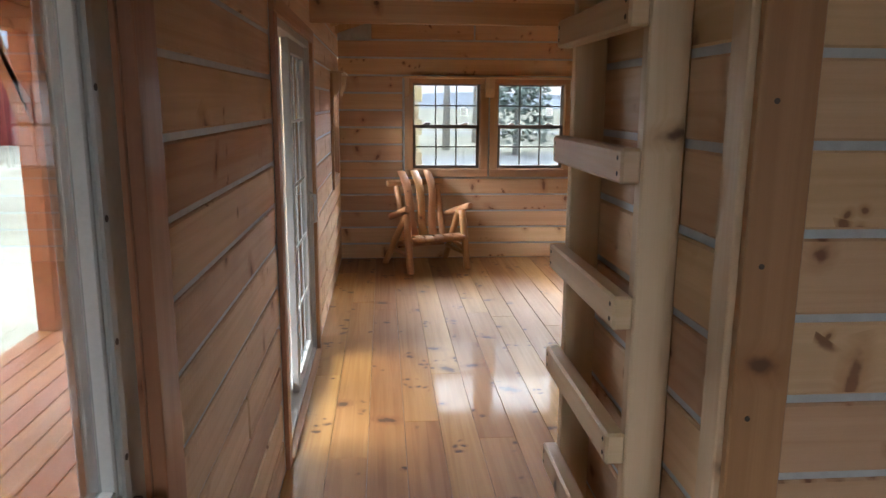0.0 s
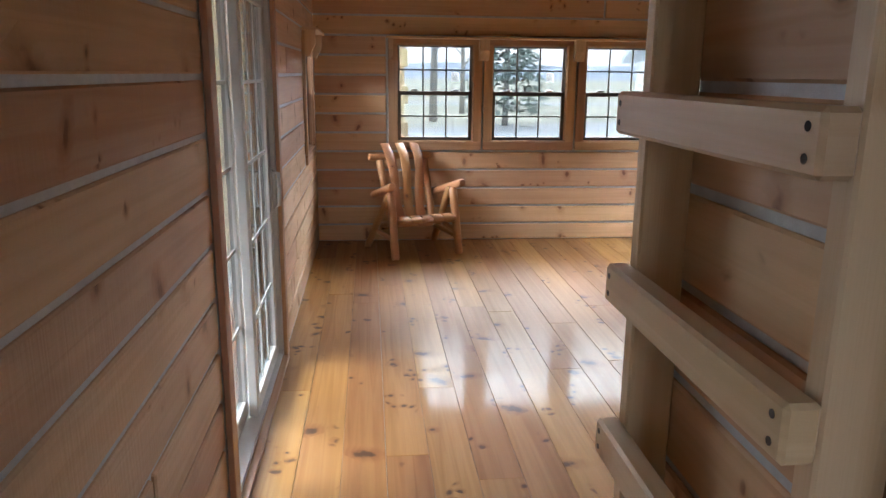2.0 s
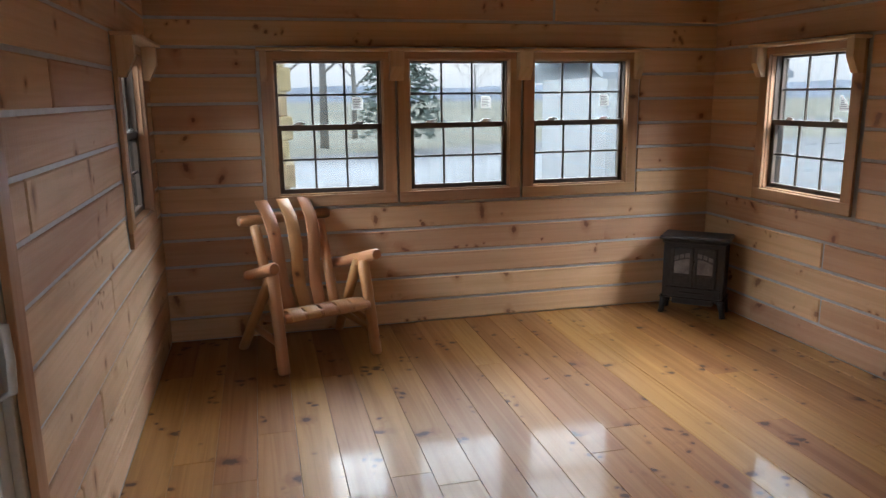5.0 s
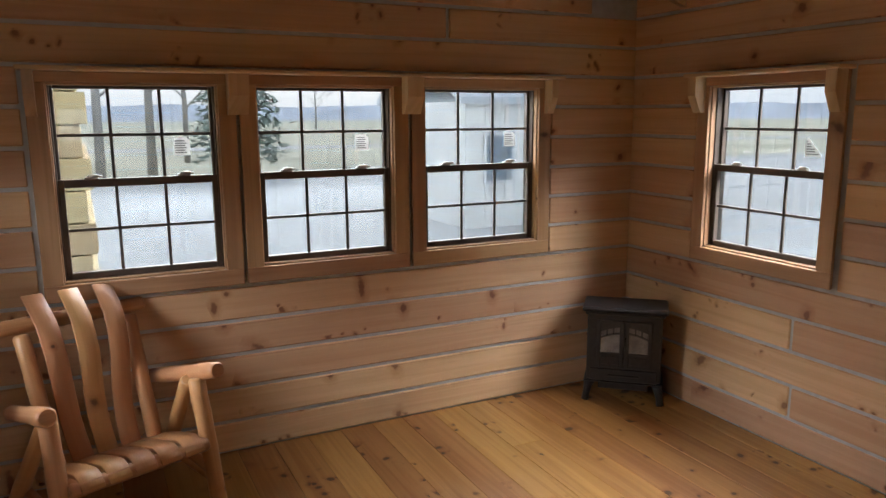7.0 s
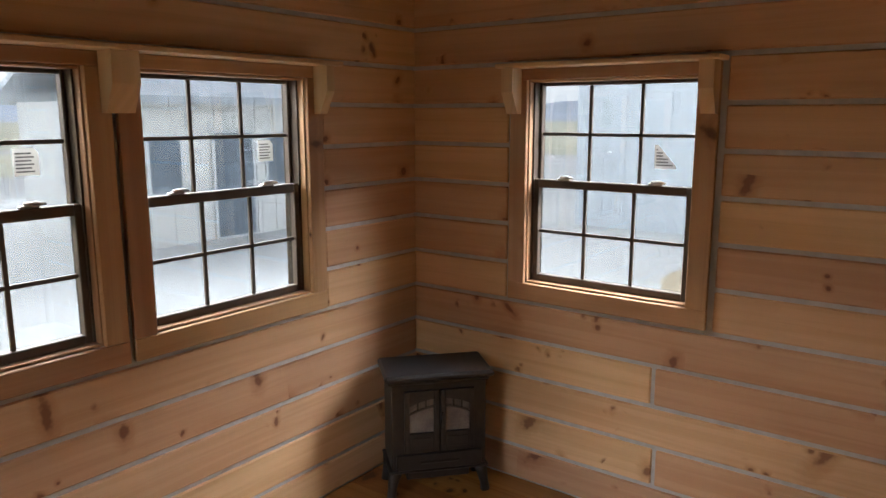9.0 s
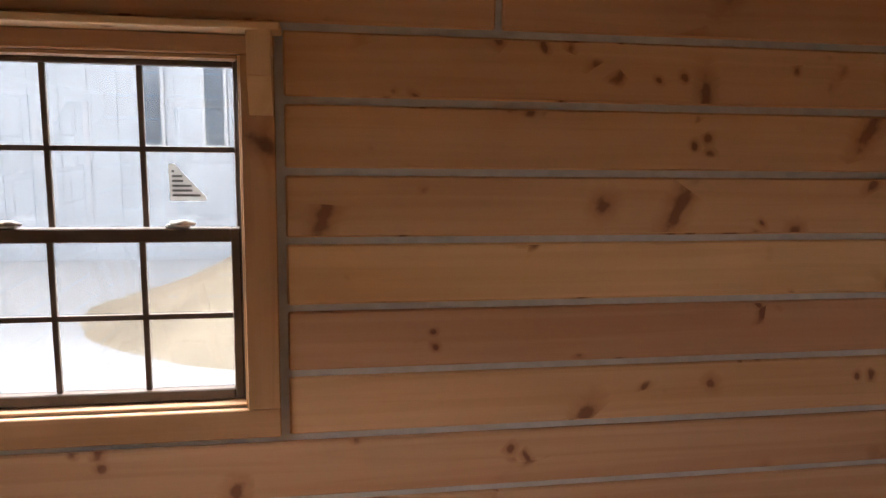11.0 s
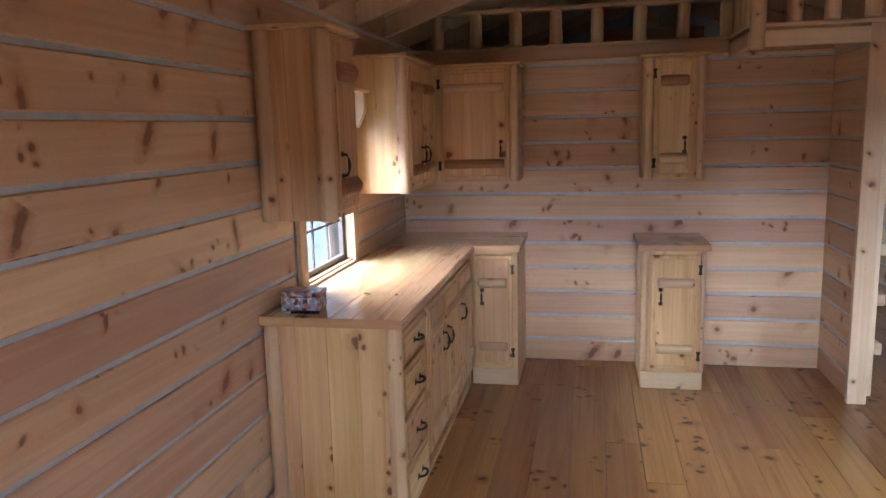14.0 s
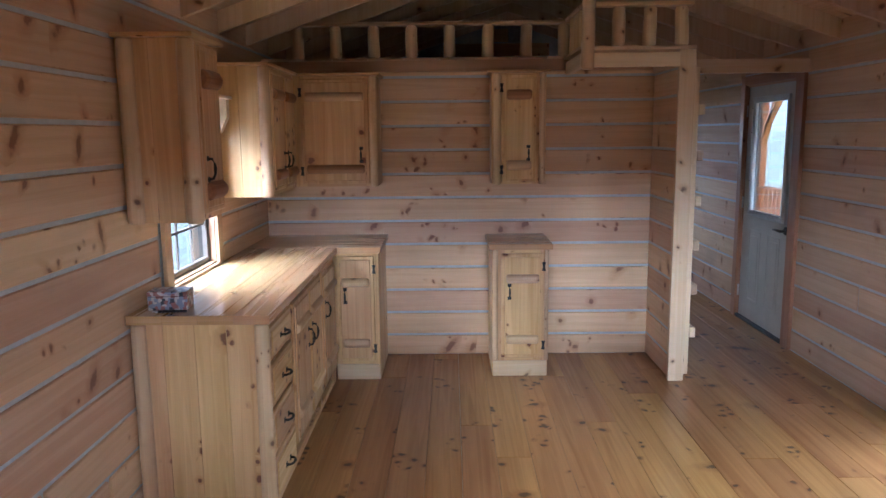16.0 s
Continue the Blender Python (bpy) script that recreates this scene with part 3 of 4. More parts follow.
shelf("window_shelf", 0.716 + 2 * CAS + 0.04, [(0.022, 0.055), (0.716 + 2 * CAS - 0.037, 0.055)], pose(0, WEST_W[0] - CAS - 0.02, SZ, 0, 0, 90), "short pine shelf on brackets over a window")


# ---- sliding patio door ----
def patio_door():
    y0, y1, z0, z1 = PATIO
    root = thing("door_1", "white vinyl sliding patio door with glazing bars, closed", "patio door", kind="structure")
    c = 0.08
    board("casing", 0.0, 0.022, y0 - c, y0 + 0.004, 0, z1 + 0.004, STAINED, root, "z", 0.003)
    board("casing", 0.0, 0.022, y1 - 0.004, y1 + c, 0, z1 + 0.004, STAINED, root, "z", 0.003)
    board("casing", 0.0, 0.022, y0 - c, y1 + c, z1 + 0.004, z1 + 0.08, STAINED, root, "y", 0.003)
    board("threshold", -0.13, 0.03, y0, y1, 0.0005, 0.018, STAINED, root, "y", 0.003)
    for a, b in ((y0, y0 + 0.03), (y1 - 0.03, y1)):
        board("frame", -0.13, -0.002, a, b, 0.018, z1, VINYL, root, "z", 0.003)
    board("frame", -0.13, -0.002, y0 + 0.03, y1 - 0.03, z1 - 0.03, z1, VINYL, root, "y", 0.003)
    board("frame", -0.13, -0.004, y0 + 0.03, y1 - 0.03, 0.018, 0.04, VINYL, root, "y", 0.003)
    mid = (y0 + y1) / 2
    for nm, a, b, xc in (("fixed_panel", y0 + 0.03, mid + 0.04, -0.095), ("sliding_panel", mid - 0.04, y1 - 0.03, -0.045)):
        lo, hi, fr = 0.04, z1 - 0.03, 0.075
        bm = bmesh.new()
        for p0, p1, q0, q1 in ((a, a + fr, lo, hi), (b - fr, b, lo, hi), (a + fr, b - fr, lo, lo + fr), (a + fr, b - fr, hi - fr, hi)):
            put_box(bm, xc - 0.02, xc + 0.02, p0, p1, q0, q1, "z", 0.004)
        pn = part(nm, bm, VINYL, root, "white vinyl panel")
        bm = bmesh.new()
        put_box(bm, xc - 0.003, xc + 0.003, a + fr - 0.005, b - fr + 0.005, lo + fr - 0.005, hi - fr + 0.005, "z", 0)
        g = part("pane", bm, GLASS, pn, "glass pane with a dimming tint")
        g.visible_shadow = False
        for i in (1, 2):
            yy = a + fr + (b - a - 2 * fr) * i / 3
            board("glazing_bar", xc + 0.0035, xc + 0.0085, yy - 0.008, yy + 0.008, lo + fr, hi - fr, VINYL, pn, "z", 0.001)
        for i in range(1, 5):
            zz = lo + fr + (hi - lo - 2 * fr) * i / 5
            board("glazing_bar", xc + 0.004, xc + 0.009, a + fr, b - fr, zz - 0.008, zz + 0.008, VINYL, pn, "y", 0.001)
    bm = bmesh.new()
    yh = y1 - 0.075
    put_box(bm, -0.025, -0.013, yh - 0.018, yh + 0.018, 0.86, 1.10, "z", 0.004)
    put_tube(bm, [(-0.016, yh, 0.88), (0.018, yh, 0.895), (0.022, yh, 0.98), (0.018, yh, 1.065), (-0.016, yh, 1.08)], [0.009, 0.011, 0.011, 0.011, 0.009], 10)
    part("pull_handle", bm, VINYL, root, "white pull handle")


patio_door()


# ---- entry door ----
def entry_door():
    y0, y1, z0, z1 = DOOR
    root = thing("door_2", "beige steel entry door with a tall glass lite, closed", "door", kind="structure")
    c = 0.075
    board("casing", 0.0, 0.03, y0 - c, y0 + 0.006, 0, z1 + c, STAINED, root, "z", 0.003)
    board("casing", 0.0, 0.03, y1 - 0.006, y1 + c + 0.045, 0, z1 + c, STAINED, root, "z", 0.003)
    board("casing", 0.0, 0.028, y0 + 0.006, y1 - 0.006, z1 - 0.006, z1 + c, STAINED, root, "y", 0.003)
    board("jamb", -0.13, 0.004, y0, y0 + 0.02, 0.03, z1, STAINED, root, "z", 0.002)
    board("jamb", -0.13, 0.004, y1 - 0.02, y1, 0.03, z1, STAINED, root, "z", 0.002)
    board("jamb", -0.13, 0.004, y0 + 0.02, y1 - 0.02, z1 - 0.02, z1, STAINED, root, "y", 0.002)
    board("threshold", -0.13, 0.02, y0, y1, 0.0005, 0.028, BLACK, root, "y", 0.004)
    a, b, lo, hi = y0 + 0.022, y1 - 0.022, 0.03, z1 - 0.022
    l0, l1, m0, m1 = a + 0.15, b - 0.15, 0.985, 1.93
    bm = bmesh.new()
    for p0, p1, q0, q1 in ((a, l0, lo, hi), (l1, b, lo, hi), (l0, l1, lo, m0), (l0, l1, m1, hi)):
        put_box(bm, -0.05, -0.006, p0, p1, q0, q1, "z", 0)
    leaf = part("door_leaf", bm, DOORPAINT, root, "beige painted steel leaf")
    for p0, p1 in ((a + 0.16, a + 0.40), (b - 0.40, b - 0.16)):
        bm = bmesh.new()
        for e0, e1, f0, f1 in ((p0, p0 + 0.02, 0.2, 0.83), (p1 - 0.02, p1, 0.2, 0.83), (p0 + 0.02, p1 - 0.02, 0.2, 0.22), (p0 + 0.02, p1 - 0.02, 0.81, 0.83)):
            put_box(bm, -0.008, 0.0, e0, e1, f0, f1, "z", 0.004)
        put_box(bm, -0.008, -0.001, p0 + 0.05, p1 - 0.05, 0.25, 0.78, "z", 0.004)
        part("panel", bm, DOORPAINT, leaf, "embossed panel")
    bm = bmesh.new()
    f = 0.035
    for p0, p1, q0, q1 in ((l0 - f, l0, m0 - f, m1 + f), (l1, l1 + f, m0 - f, m1 + f), (l0, l1, m0 - f, m0), (l0, l1, m1, m1 + f)):
        put_box(bm, -0.05, 0.012, p0, p1, q0, q1, "z", 0.005)
        ins = 0.012
    for p0, p1, q0, q1 in ((l0, l0 + 0.014, m0, m1), (l1 - 0.014, l1, m0, m1), (l0 + 0.014, l1 - 0.014, m0, m0 + 0.014), (l0 + 0.014, l1 - 0.014, m1 - 0.014, m1)):
        put_box(bm, -0.04, 0.003, p0, p1, q0, q1, "z", 0.003)
    lf = part("lite_frame", bm, VINYL, leaf, "white lite frame with screw caps")
    for i in range(5):
        zz = m0 + 0.06 + i * (m1 - m0 - 0.12) / 4
        bm = bmesh.new()
        put_tube(bm, [(0.010, l1 + f * 0.5, zz), (0.0135, l1 + f * 0.5, zz)], [0.006, 0.006], 8)
        put_tube(bm, [(0.010, l0 - f * 0.5, zz), (0.0135, l0 - f * 0.5, zz)], [0.006, 0.006], 8)
        part("screw_cap", bm, NAIL, leaf)
    bm = bmesh.new()
    put_box(bm, -0.025, -0.021, l0 + 0.01, l1 - 0.01, m0 + 0.01, m1 - 0.01, "z", 0)
    g = part("pane", bm, GLASS, leaf, "glass pane with a dimming tint")
    g.visible_shadow = False
    yh = b - 0.07
    bm = bmesh.new()
    put_tube(bm, [(-0.008, yh, 0.9), (0.004, yh, 0.9), (0.008, yh, 0.9)], [0.032, 0.032, 0.026], 16)
    put_tube(bm, [(0.0, yh, 0.9), (0.05, yh, 0.9)], [0.011, 0.011], 10)
    put_tube(bm, [(0.05, yh + 0.012, 0.9), (0.052, yh - 0.05, 0.903), (0.048, yh - 0.115, 0.9)], [0.011, 0.009, 0.007], 10)
    part("lever_handle", bm, BLACK, leaf, "black lever handle")
    for zz in (0.25, 1.05, 1.85):
        bm = bmesh.new()
        put_tube(bm, [(0.004, a - 0.002, zz - 0.05), (0.004, a - 0.002, zz + 0.05)], [0.007, 0.007], 8)
        part("hinge", bm, STEEL, root, "steel hinge knuckle")


entry_door()


# ---- ladder, loft and landing ----
def ladder():
    root = thing("loft_ladder", "fixed pine ladder with block rungs against the log wall", "ladder")
    for y in (-0.3, 0.252):
        board("side_rail", 0.972, XS0 - 0.001, y, y + 0.039, 0.0, 2.1, PALE, root, "z", 0.004)
    for i in range(6):
        zt = 0.335 + 0.3055 * i
        r = board("rung", 0.928, 0.971, -0.304, 0.29, zt - 0.072, zt, PALE, root, "y", 0.006)
        for yy in (-0.28, 0.27):
            for dz in (0.02, 0.052):
                bm = bmesh.new()
                put_tube(bm, [(0.9292, yy, zt - dz), (0.9272, yy, zt - dz)], [0.0055, 0.0055], 8)
                part("screw_head", bm, NAIL, r)


ladder()

post = thing("corner_post", "pale pine end boards of the ladder wall", "post", kind="structure")
board("end_board", XS0 - 0.012, XS1 + 0.02, 0.4005, 0.438, 0.0, 2.20, PALE, post, "z", 0.004)
board("end_board", XS0 - 0.006, XS1 + 0.006, -0.57, -0.5305, 0.0, 2.12, PALE, post, "z", 0.004)
board("corner_board", XS0 - 0.022, XS0 - 0.001, -0.572, -0.505, 0.0, 2.12, PALE, post, "z", 0.003)
board("corner_board", XS0 - 0.01, XS1 + 0.015, -0.594, -0.5725, 0.0, 2.12, STAINED, post, "z", 0.003)
for i in range(7):
    bm = bmesh.new()
    put_tube(bm, [(XS0 + 0.02, -0.593, 0.3 + 0.27 * i), (XS0 + 0.02, -0.5955, 0.3 + 0.27 * i)], [0.005, 0.005], 8)
    part("nail", bm, NAIL, post)
bm = bmesh.new()
put_box(bm, XS0 + 0.0, XS0 + 0.035, -0.602, -0.5945, 0.76, 0.85, "z", 0.002)
put_tube(bm, [(XS0 + 0.0, -0.604, 0.755), (XS0 + 0.0, -0.604, 0.855)], [0.008, 0.008], 8)
part("hinge", bm, BLACK, post, "black hinge leaf")

loft = thing("loft", "pine loft deck with an edge beam", "loft", kind="structure")
board("edge_beam", XS1 + 0.02, E, YP0, YP1 + 0.02, 2.1305, 2.212, TRIM, loft, "x", 0.004)
board("landing_beam", XS0 + 0.09, 1.785, 0.4005, 0.439, 2.095, 2.185, PALE, loft, "x", 0.004)
board("landing_beam", 1.748, 1.785, YP1 + 0.021, 0.40, 2.095, 2.185, PALE, loft, "y", 0.004)
board("landing_deck", XS0 - 0.005, 1.80, YP1 + 0.021, 0.455, 2.2005, 2.222, PALE, loft, "x", 0.003)
board("ledger", XS0, XS1 + 0.01, -0.53, 0.40, 2.101, 2.2, PALE, loft, "y", 0.003)
for i in range(11):
    xa = XS1 + i * 0.26
    board("deck_board", xa + 0.002, min(xa + 0.258, E), S, YP1 + 0.02, 2.2125, 2.23, ROOFWOOD, loft, "y", 0.002)
bm = bmesh.new()
put_box(bm, 0.0, XS0 - 0.001, -0.30, -0.24, 2.1, 2.2, "x", 0.004)
tagged(part("header_beam", bm, PALE), "pale pine beam over the passage", "beam", kind="structure")

rail = thing("loft_railing", "peeled log railing along the loft edge", "railing")
rr = random.Random(3)
for i in range(8):
    xx = 3.735 - 0.278 * i
    log_between("baluster", (xx, -0.27, 2.2305), (xx + rr.uniform(-0.006, 0.006), -0.27, 2.464), 0.044, LOGWOOD, rail, 0.041, 12, 0.1)
board("top_rail", 1.73, 3.95, -0.325, -0.23, 2.464, 2.487, LOGWOOD, rail, "x", 0.004)
rail2 = thing("landing_railing", "peeled log railing round the ladder landing", "railing")
log_between("long_post", (1.745, 0.462, 2.08), (1.745, 0.462, 2.62), 0.042, LOGWOOD, rail2, 0.04, 12, 0.1)
for xx in (1.545, 1.348, 1.14):
    log_between("baluster", (xx, 0.41, 2.2225), (xx + rr.uniform(-0.006, 0.006), 0.41, 2.47), 0.044, LOGWOOD, rail2, 0.041, 12, 0.1)
for yy in (0.28, 0.12, -0.04):
    log_between("baluster", (1.745, yy, 2.2225), (1.745, yy, 2.47), 0.04, LOGWOOD, rail2, 0.038, 12, 0.1)
board("top_rail", 1.08, 1.70, 0.37, 0.455, 2.47, 2.493, LOGWOOD, rail2, "x", 0.004)
board("top_rail", 1.70, 1.79, -0.225, 0.418, 2.47, 2.493, LOGWOOD, rail2, "y", 0.004)


# ---- kitchen ----
def pull(parent, x, z, vertical=True, y=0.0, s=0.045):
    """A twisted black iron bow pull, standing off a front that faces -y."""
    bm = bmesh.new()
    pts = []
    for a, d in ((-1.0, 0.0), (-0.95, -0.02), (-0.5, -0.03), (0, -0.032), (0.5, -0.03), (0.95, -0.02), (1.0, 0.0)):
        pts.append((x, y + d, z + a * s) if vertical else (x + a * s, y + d, z))
    put_tube(bm, pts, [0.006, 0.006, 0.0055, 0.0075, 0.0055, 0.006, 0.006], 8)
    for a in (-1, 1):
        if vertical:
            put_box(bm, x - 0.013, x + 0.013, y - 0.004, y, z + a * s - 0.011, z + a * s + 0.011, "z", 0.002)
        else:
            put_box(bm, x + a * s - 0.011, x + a * s + 0.011, y - 0.004, y, z - 0.013, z + 0.013, "z", 0.002)
    return part("pull", bm, BLACK, parent, "black iron pull")


def cupboard_door(parent, x0, x1, z0, z1, y, hinge, handle_z, logs, dark=(False, False), hinges=True):
    """A framed pine door facing -y with two half-log bars, an iron pull and butterfly hinges."""
    d = 0.02
    bm = bmesh.new()
    f = 0.022
    put_box(bm, x0, x1, y - d, y - 0.0005, z0, z1, "z", 0.005)
    door = part("door", bm, CABINET, parent)
    board("raised_panel", x0 + f, x1 - f, y - d - 0.007, y - d - 0.0003, z0 + f, z1 - f, CABINET, door, "z", 0.006)
    ys = y - d - 0.0075
    for (b0, b1), dk in zip(logs, dark):
        r = (b1 - b0) / 2
        yl = ys + r * 0.3
        log_between("half_log", (x0 + f + 0.012, yl, (b0 + b1) / 2), (x1 - f - 0.012, yl, (b0 + b1) / 2), r, DARKLOG if dk else LOGWOOD, door, r * 0.96, 10, 0.06, (0, -1, 0), "half-round peeled log bar")
    hx = x1 - 0.055 if hinge == "left" else x0 + 0.055
    pull(door, hx, handle_z, True, ys)
    if hinges:
        xx = x0 if hinge == "left" else x1
        for zz in (z0 + 0.09, z1 - 0.09):
            bm = bmesh.new()
            put_prism(bm, [(xx - 0.013, zz - 0.03), (xx + 0.013, zz - 0.03), (xx + 0.007, zz), (xx + 0.013, zz + 0.03), (xx - 0.013, zz + 0.03), (xx - 0.007, zz)], "y", y - d - 0.005, y - d + 0.001)
            put_tube(bm, [(xx, y - d - 0.006, zz - 0.03), (xx, y - d - 0.006, zz + 0.03)], [0.005, 0.005], 8)
            part("hinge", bm, BLACK, door, "black iron hinge")
    return door


def carcass(root, w, depth, z0, z1, y=0.0, boards=3):
    """Side panels of upright boards, back and floor; the front is at y, the back at y + depth."""
    for x0, x1 in ((0.0, 0.018), (w - 0.018, w)):
        for i in range(boards):
            a, b = y + 0.02 + (depth - 0.02) * i / boards, y + 0.02 + (depth - 0.02) * (i + 1) / boards
            board("side_panel", x0, x1, a, b - 0.0006, z0, z1, CABINET, root, "z", 0.0015)
    board("bottom", 0.018, w - 0.018, y + 0.02, y + depth, z0 + 0.0, z0 + 0.018, CABINET, root, "x", 0.001)
    board("back", 0.018, w - 0.018, y + depth - 0.012, y + depth, z0 + 0.018, z1 - 0.018, CABINET, root, "z", 0.001)
    board("top", 0.018, w - 0.018, y + 0.02, y + depth, z1 - 0.018, z1, CABINET, root, "x", 0.001)


def face_frame(root, w, z0, z1, y=0.0, bars=(), sl=0.04, st=0.04):
    board("stile", 0.0, sl, y, y + 0.0195, z0, z1, CABINET, root, "z", 0.002)
    board("stile", w - st, w, y, y + 0.0195, z0, z1, CABINET, root, "z", 0.002)
    for b0, b1 in ((z0, z0 + 0.035), (z1 - 0.035, z1), *bars):
        board("rail", sl, w - st, y, y + 0.0195, b0, b1, CABINET, root, "x", 0.002)


def corner_log(root, x, y, z0, z1, r=0.03, mat=None, name="corner_log"):
    return log_between(name, (x, y, z0 + 0.001), (x, y, z1 - 0.001), r, mat or LOGWOOD, root, r * 0.95, 12, 0.1, None, "peeled half-log corner post")


EASTFACE = -90
# drawer base
m = pose(3.43, 2.225, 0, 0, 0, EASTFACE)
c = thing("drawer_cabinet", "pine base cabinet with four drawers and log corners", "cabinet", m)
carcass(c, 0.485, 0.565, 0.0, 0.9, 0, 4)
face_frame(c, 0.485, 0.0, 0.9)
for z0, z1 in ((0.715, 0.865), (0.5, 0.695), (0.28, 0.48), (0.06, 0.26)):
    dr = board("drawer", 0.035, 0.455, -0.02, -0.0005, z0, z1, CABINET, c, "x", 0.005)
    board("raised_panel", 0.06, 0.43, -0.027, -0.0203, z0 + 0.022, z1 - 0.022, CABINET, dr, "x", 0.005)
    pull(dr, 0.245, (z0 + z1) / 2, False, -0.0275, 0.04)
corner_log(c, 0.004, 0.004, 0, 0.9, 0.034)
corner_log(c, -0.002, 0.53, 0, 0.9, 0.034)
# door base
m = pose(3.43, 1.735, 0, 0, 0, EASTFACE)
c = thing("door_cabinet", "pine base cabinet with half-log door bars", "cabinet", m)
carcass(c, 0.80, 0.565, 0.0, 0.9)
face_frame(c, 0.80, 0.0, 0.9)
for x0, x1, hg in ((0.025, 0.398, "left"), (0.402, 0.775, "right")):
    cupboard_door(c, x0, x1, 0.12, 0.86, 0.0, hg, 0.60, ((0.69, 0.75), (0.24, 0.30)), (False, False), False)
m = pose(3.43, 0.93, 0, 0, 0, EASTFACE)
c = thing("door_cabinet", "narrow pine base cabinet beside the inside corner", "cabinet", m)
carcass(c, 0.55, 0.565, 0.0, 0.9)
face_frame(c, 0.55, 0.0, 0.9, st=0.1)
cupboard_door(c, 0.025, 0.48, 0.12, 0.86, 0.0, "right", 0.62, ((0.69, 0.75), (0.24, 0.30)), (False, False), False)
# base on the partition
m = pose(3.422, 0.36, 0, 0, 0, 180)
c = thing("door_cabinet", "pine base cabinet with a half-log barred door", "cabinet", m)
carcass(c, 0.302, 0.573, 0.0, 0.9)
face_frame(c, 0.302, 0.11, 0.9, st=0.055)
board("kick_board", 0.0, 0.302, -0.004, 0.0155, 0.0, 0.108, PALE, c, "x", 0.003)
cupboard_door(c, 0.02, 0.272, 0.138, 0.872, 0.0, "right", 0.60, ((0.66, 0.725), (0.235, 0.30)), (False, False))
# single narrow base
m = pose(2.343, 0.305, 0, 0, 0, 180)
c = thing("narrow_cabinet", "narrow pine base cabinet standing alone at the wall", "cabinet", m)
carcass(c, 0.386, 0.518, 0.0, 0.9)
face_frame(c, 0.386, 0.11, 0.9, sl=0.085, st=0.055)
board("kick_board", 0.006, 0.38, -0.004, 0.0155, 0.0, 0.108, PALE, c, "x", 0.003)
cupboard_door(c, 0.062, 0.352, 0.138, 0.872, 0.0, "right", 0.61, ((0.665, 0.732), (0.237, 0.305)), (False, False))
corner_log(c, 0.022, 0.006, 0.115, 0.9, 0.021)
corner_log(c, 0.374, 0.006, 0.115, 0.9, 0.016)
top = thing("cabinet_top", "reddish pine top on the narrow cabinet", "worktop")
for i in range(3):
    a = -0.213 + i * 0.184
    board("top_board", 1.93, 2.367, a, a + 0.1837, 0.9005, 0.938, COUNTER, top, "x", 0.003)
# worktop
top = thing("countertop", "glossy L-shaped knotty pine worktop", "worktop")
for i in range(4):
    a = 3.388 + i * 0.1525
    board("top_board", a, a + 0.1523, 0.433, 2.262, 0.9005, 0.94, COUNTER, top, "y", 0.001)
for i in range(4):
    a = -0.213 + i * 0.1615
    board("top_board", 3.098, 3.998, a, a + 0.1613, 0.9005, 0.94, COUNTER, top, "x", 0.001)


def crown(root, x0, x1, y0, y1, z):
    board("top_board", x0, x1, y0, y1, z, z + 0.018, CABINET, root, "x", 0.004)


# wall cabinets
m = pose(3.705, 2.165, 0, 0, 0, EASTFACE)
c = thing("wall_cabinet", "pine wall cabinet with peeled log corners", "cabinet", m)
carcass(c, 0.36, 0.293, 1.322, 2.088, 0, 2)
face_frame(c, 0.36, 1.322, 2.088, sl=0.085)
cupboard_door(c, 0.06, 0.345, 1.35, 2.07, 0.0, "right", 1.545, ((1.885, 1.975), (1.405, 1.49)), (True, True), False)
corner_log(c, 0.012, 0.006, 1.318, 2.088, 0.038)
corner_log(c, 0.0, 0.25, 1.318, 2.088, 0.036)
crown(c, -0.045, 0.375, -0.045, 0.293, 2.0885)
m = pose(3.705, 0.895, 0, 0, 0, EASTFACE)
c = thing("wall_cabinet", "pale pine wall cabinet beside the kitchen window", "cabinet", m)
carcass(c, 0.77, 0.293, 1.322, 2.088, 0, 2)
face_frame(c, 0.77, 1.322, 2.088, sl=0.085, st=0.1)
for x0, x1, hg in ((0.06, 0.378, "left"), (0.382, 0.70, "right")):
    cupboard_door(c, x0, x1, 1.35, 2.07, 0.0, hg, 1.53, ((1.895, 1.965), (1.41, 1.48)), (True, True), False)
corner_log(c, 0.01, 0.006, 1.318, 2.088, 0.036)
crown(c, -0.03, 0.77, -0.035, 0.293, 2.0885)
m = pose(3.708, 0.098, 0, 0, 0, 180)
c = thing("wall_cabinet", "wide pine wall cabinet on the partition", "cabinet", m)
carcass(c, 0.575, 0.311, 1.325, 2.085, 0, 2)
face_frame(c, 0.575, 1.325, 2.085, sl=0.075, st=0.08)
cupboard_door(c, 0.05, 0.52, 1.345, 2.065, 0.0, "left", 1.545, ((1.91, 1.975), (1.415, 1.48)), (False, True))
corner_log(c, 0.55, 0.006, 1.322, 2.085, 0.026)
crown(c, 0.045, 0.60, -0.035, 0.296, 2.0855)
m = pose(2.334, 0.045, 0, 0, 0, 180)
c = thing("wall_cabinet", "narrow pine wall cabinet hanging alone", "cabinet", m)
carcass(c, 0.382, 0.258, 1.328, 2.098, 0, 2)
face_frame(c, 0.382, 1.328, 2.098, sl=0.095, st=0.095)
cupboard_door(c, 0.07, 0.312, 1.34, 2.085, 0.0, "left", 1.545, ((1.91, 1.985), (1.425, 1.497)), (True, False))
corner_log(c, 0.04, 0.002, 1.322, 2.098, 0.026)
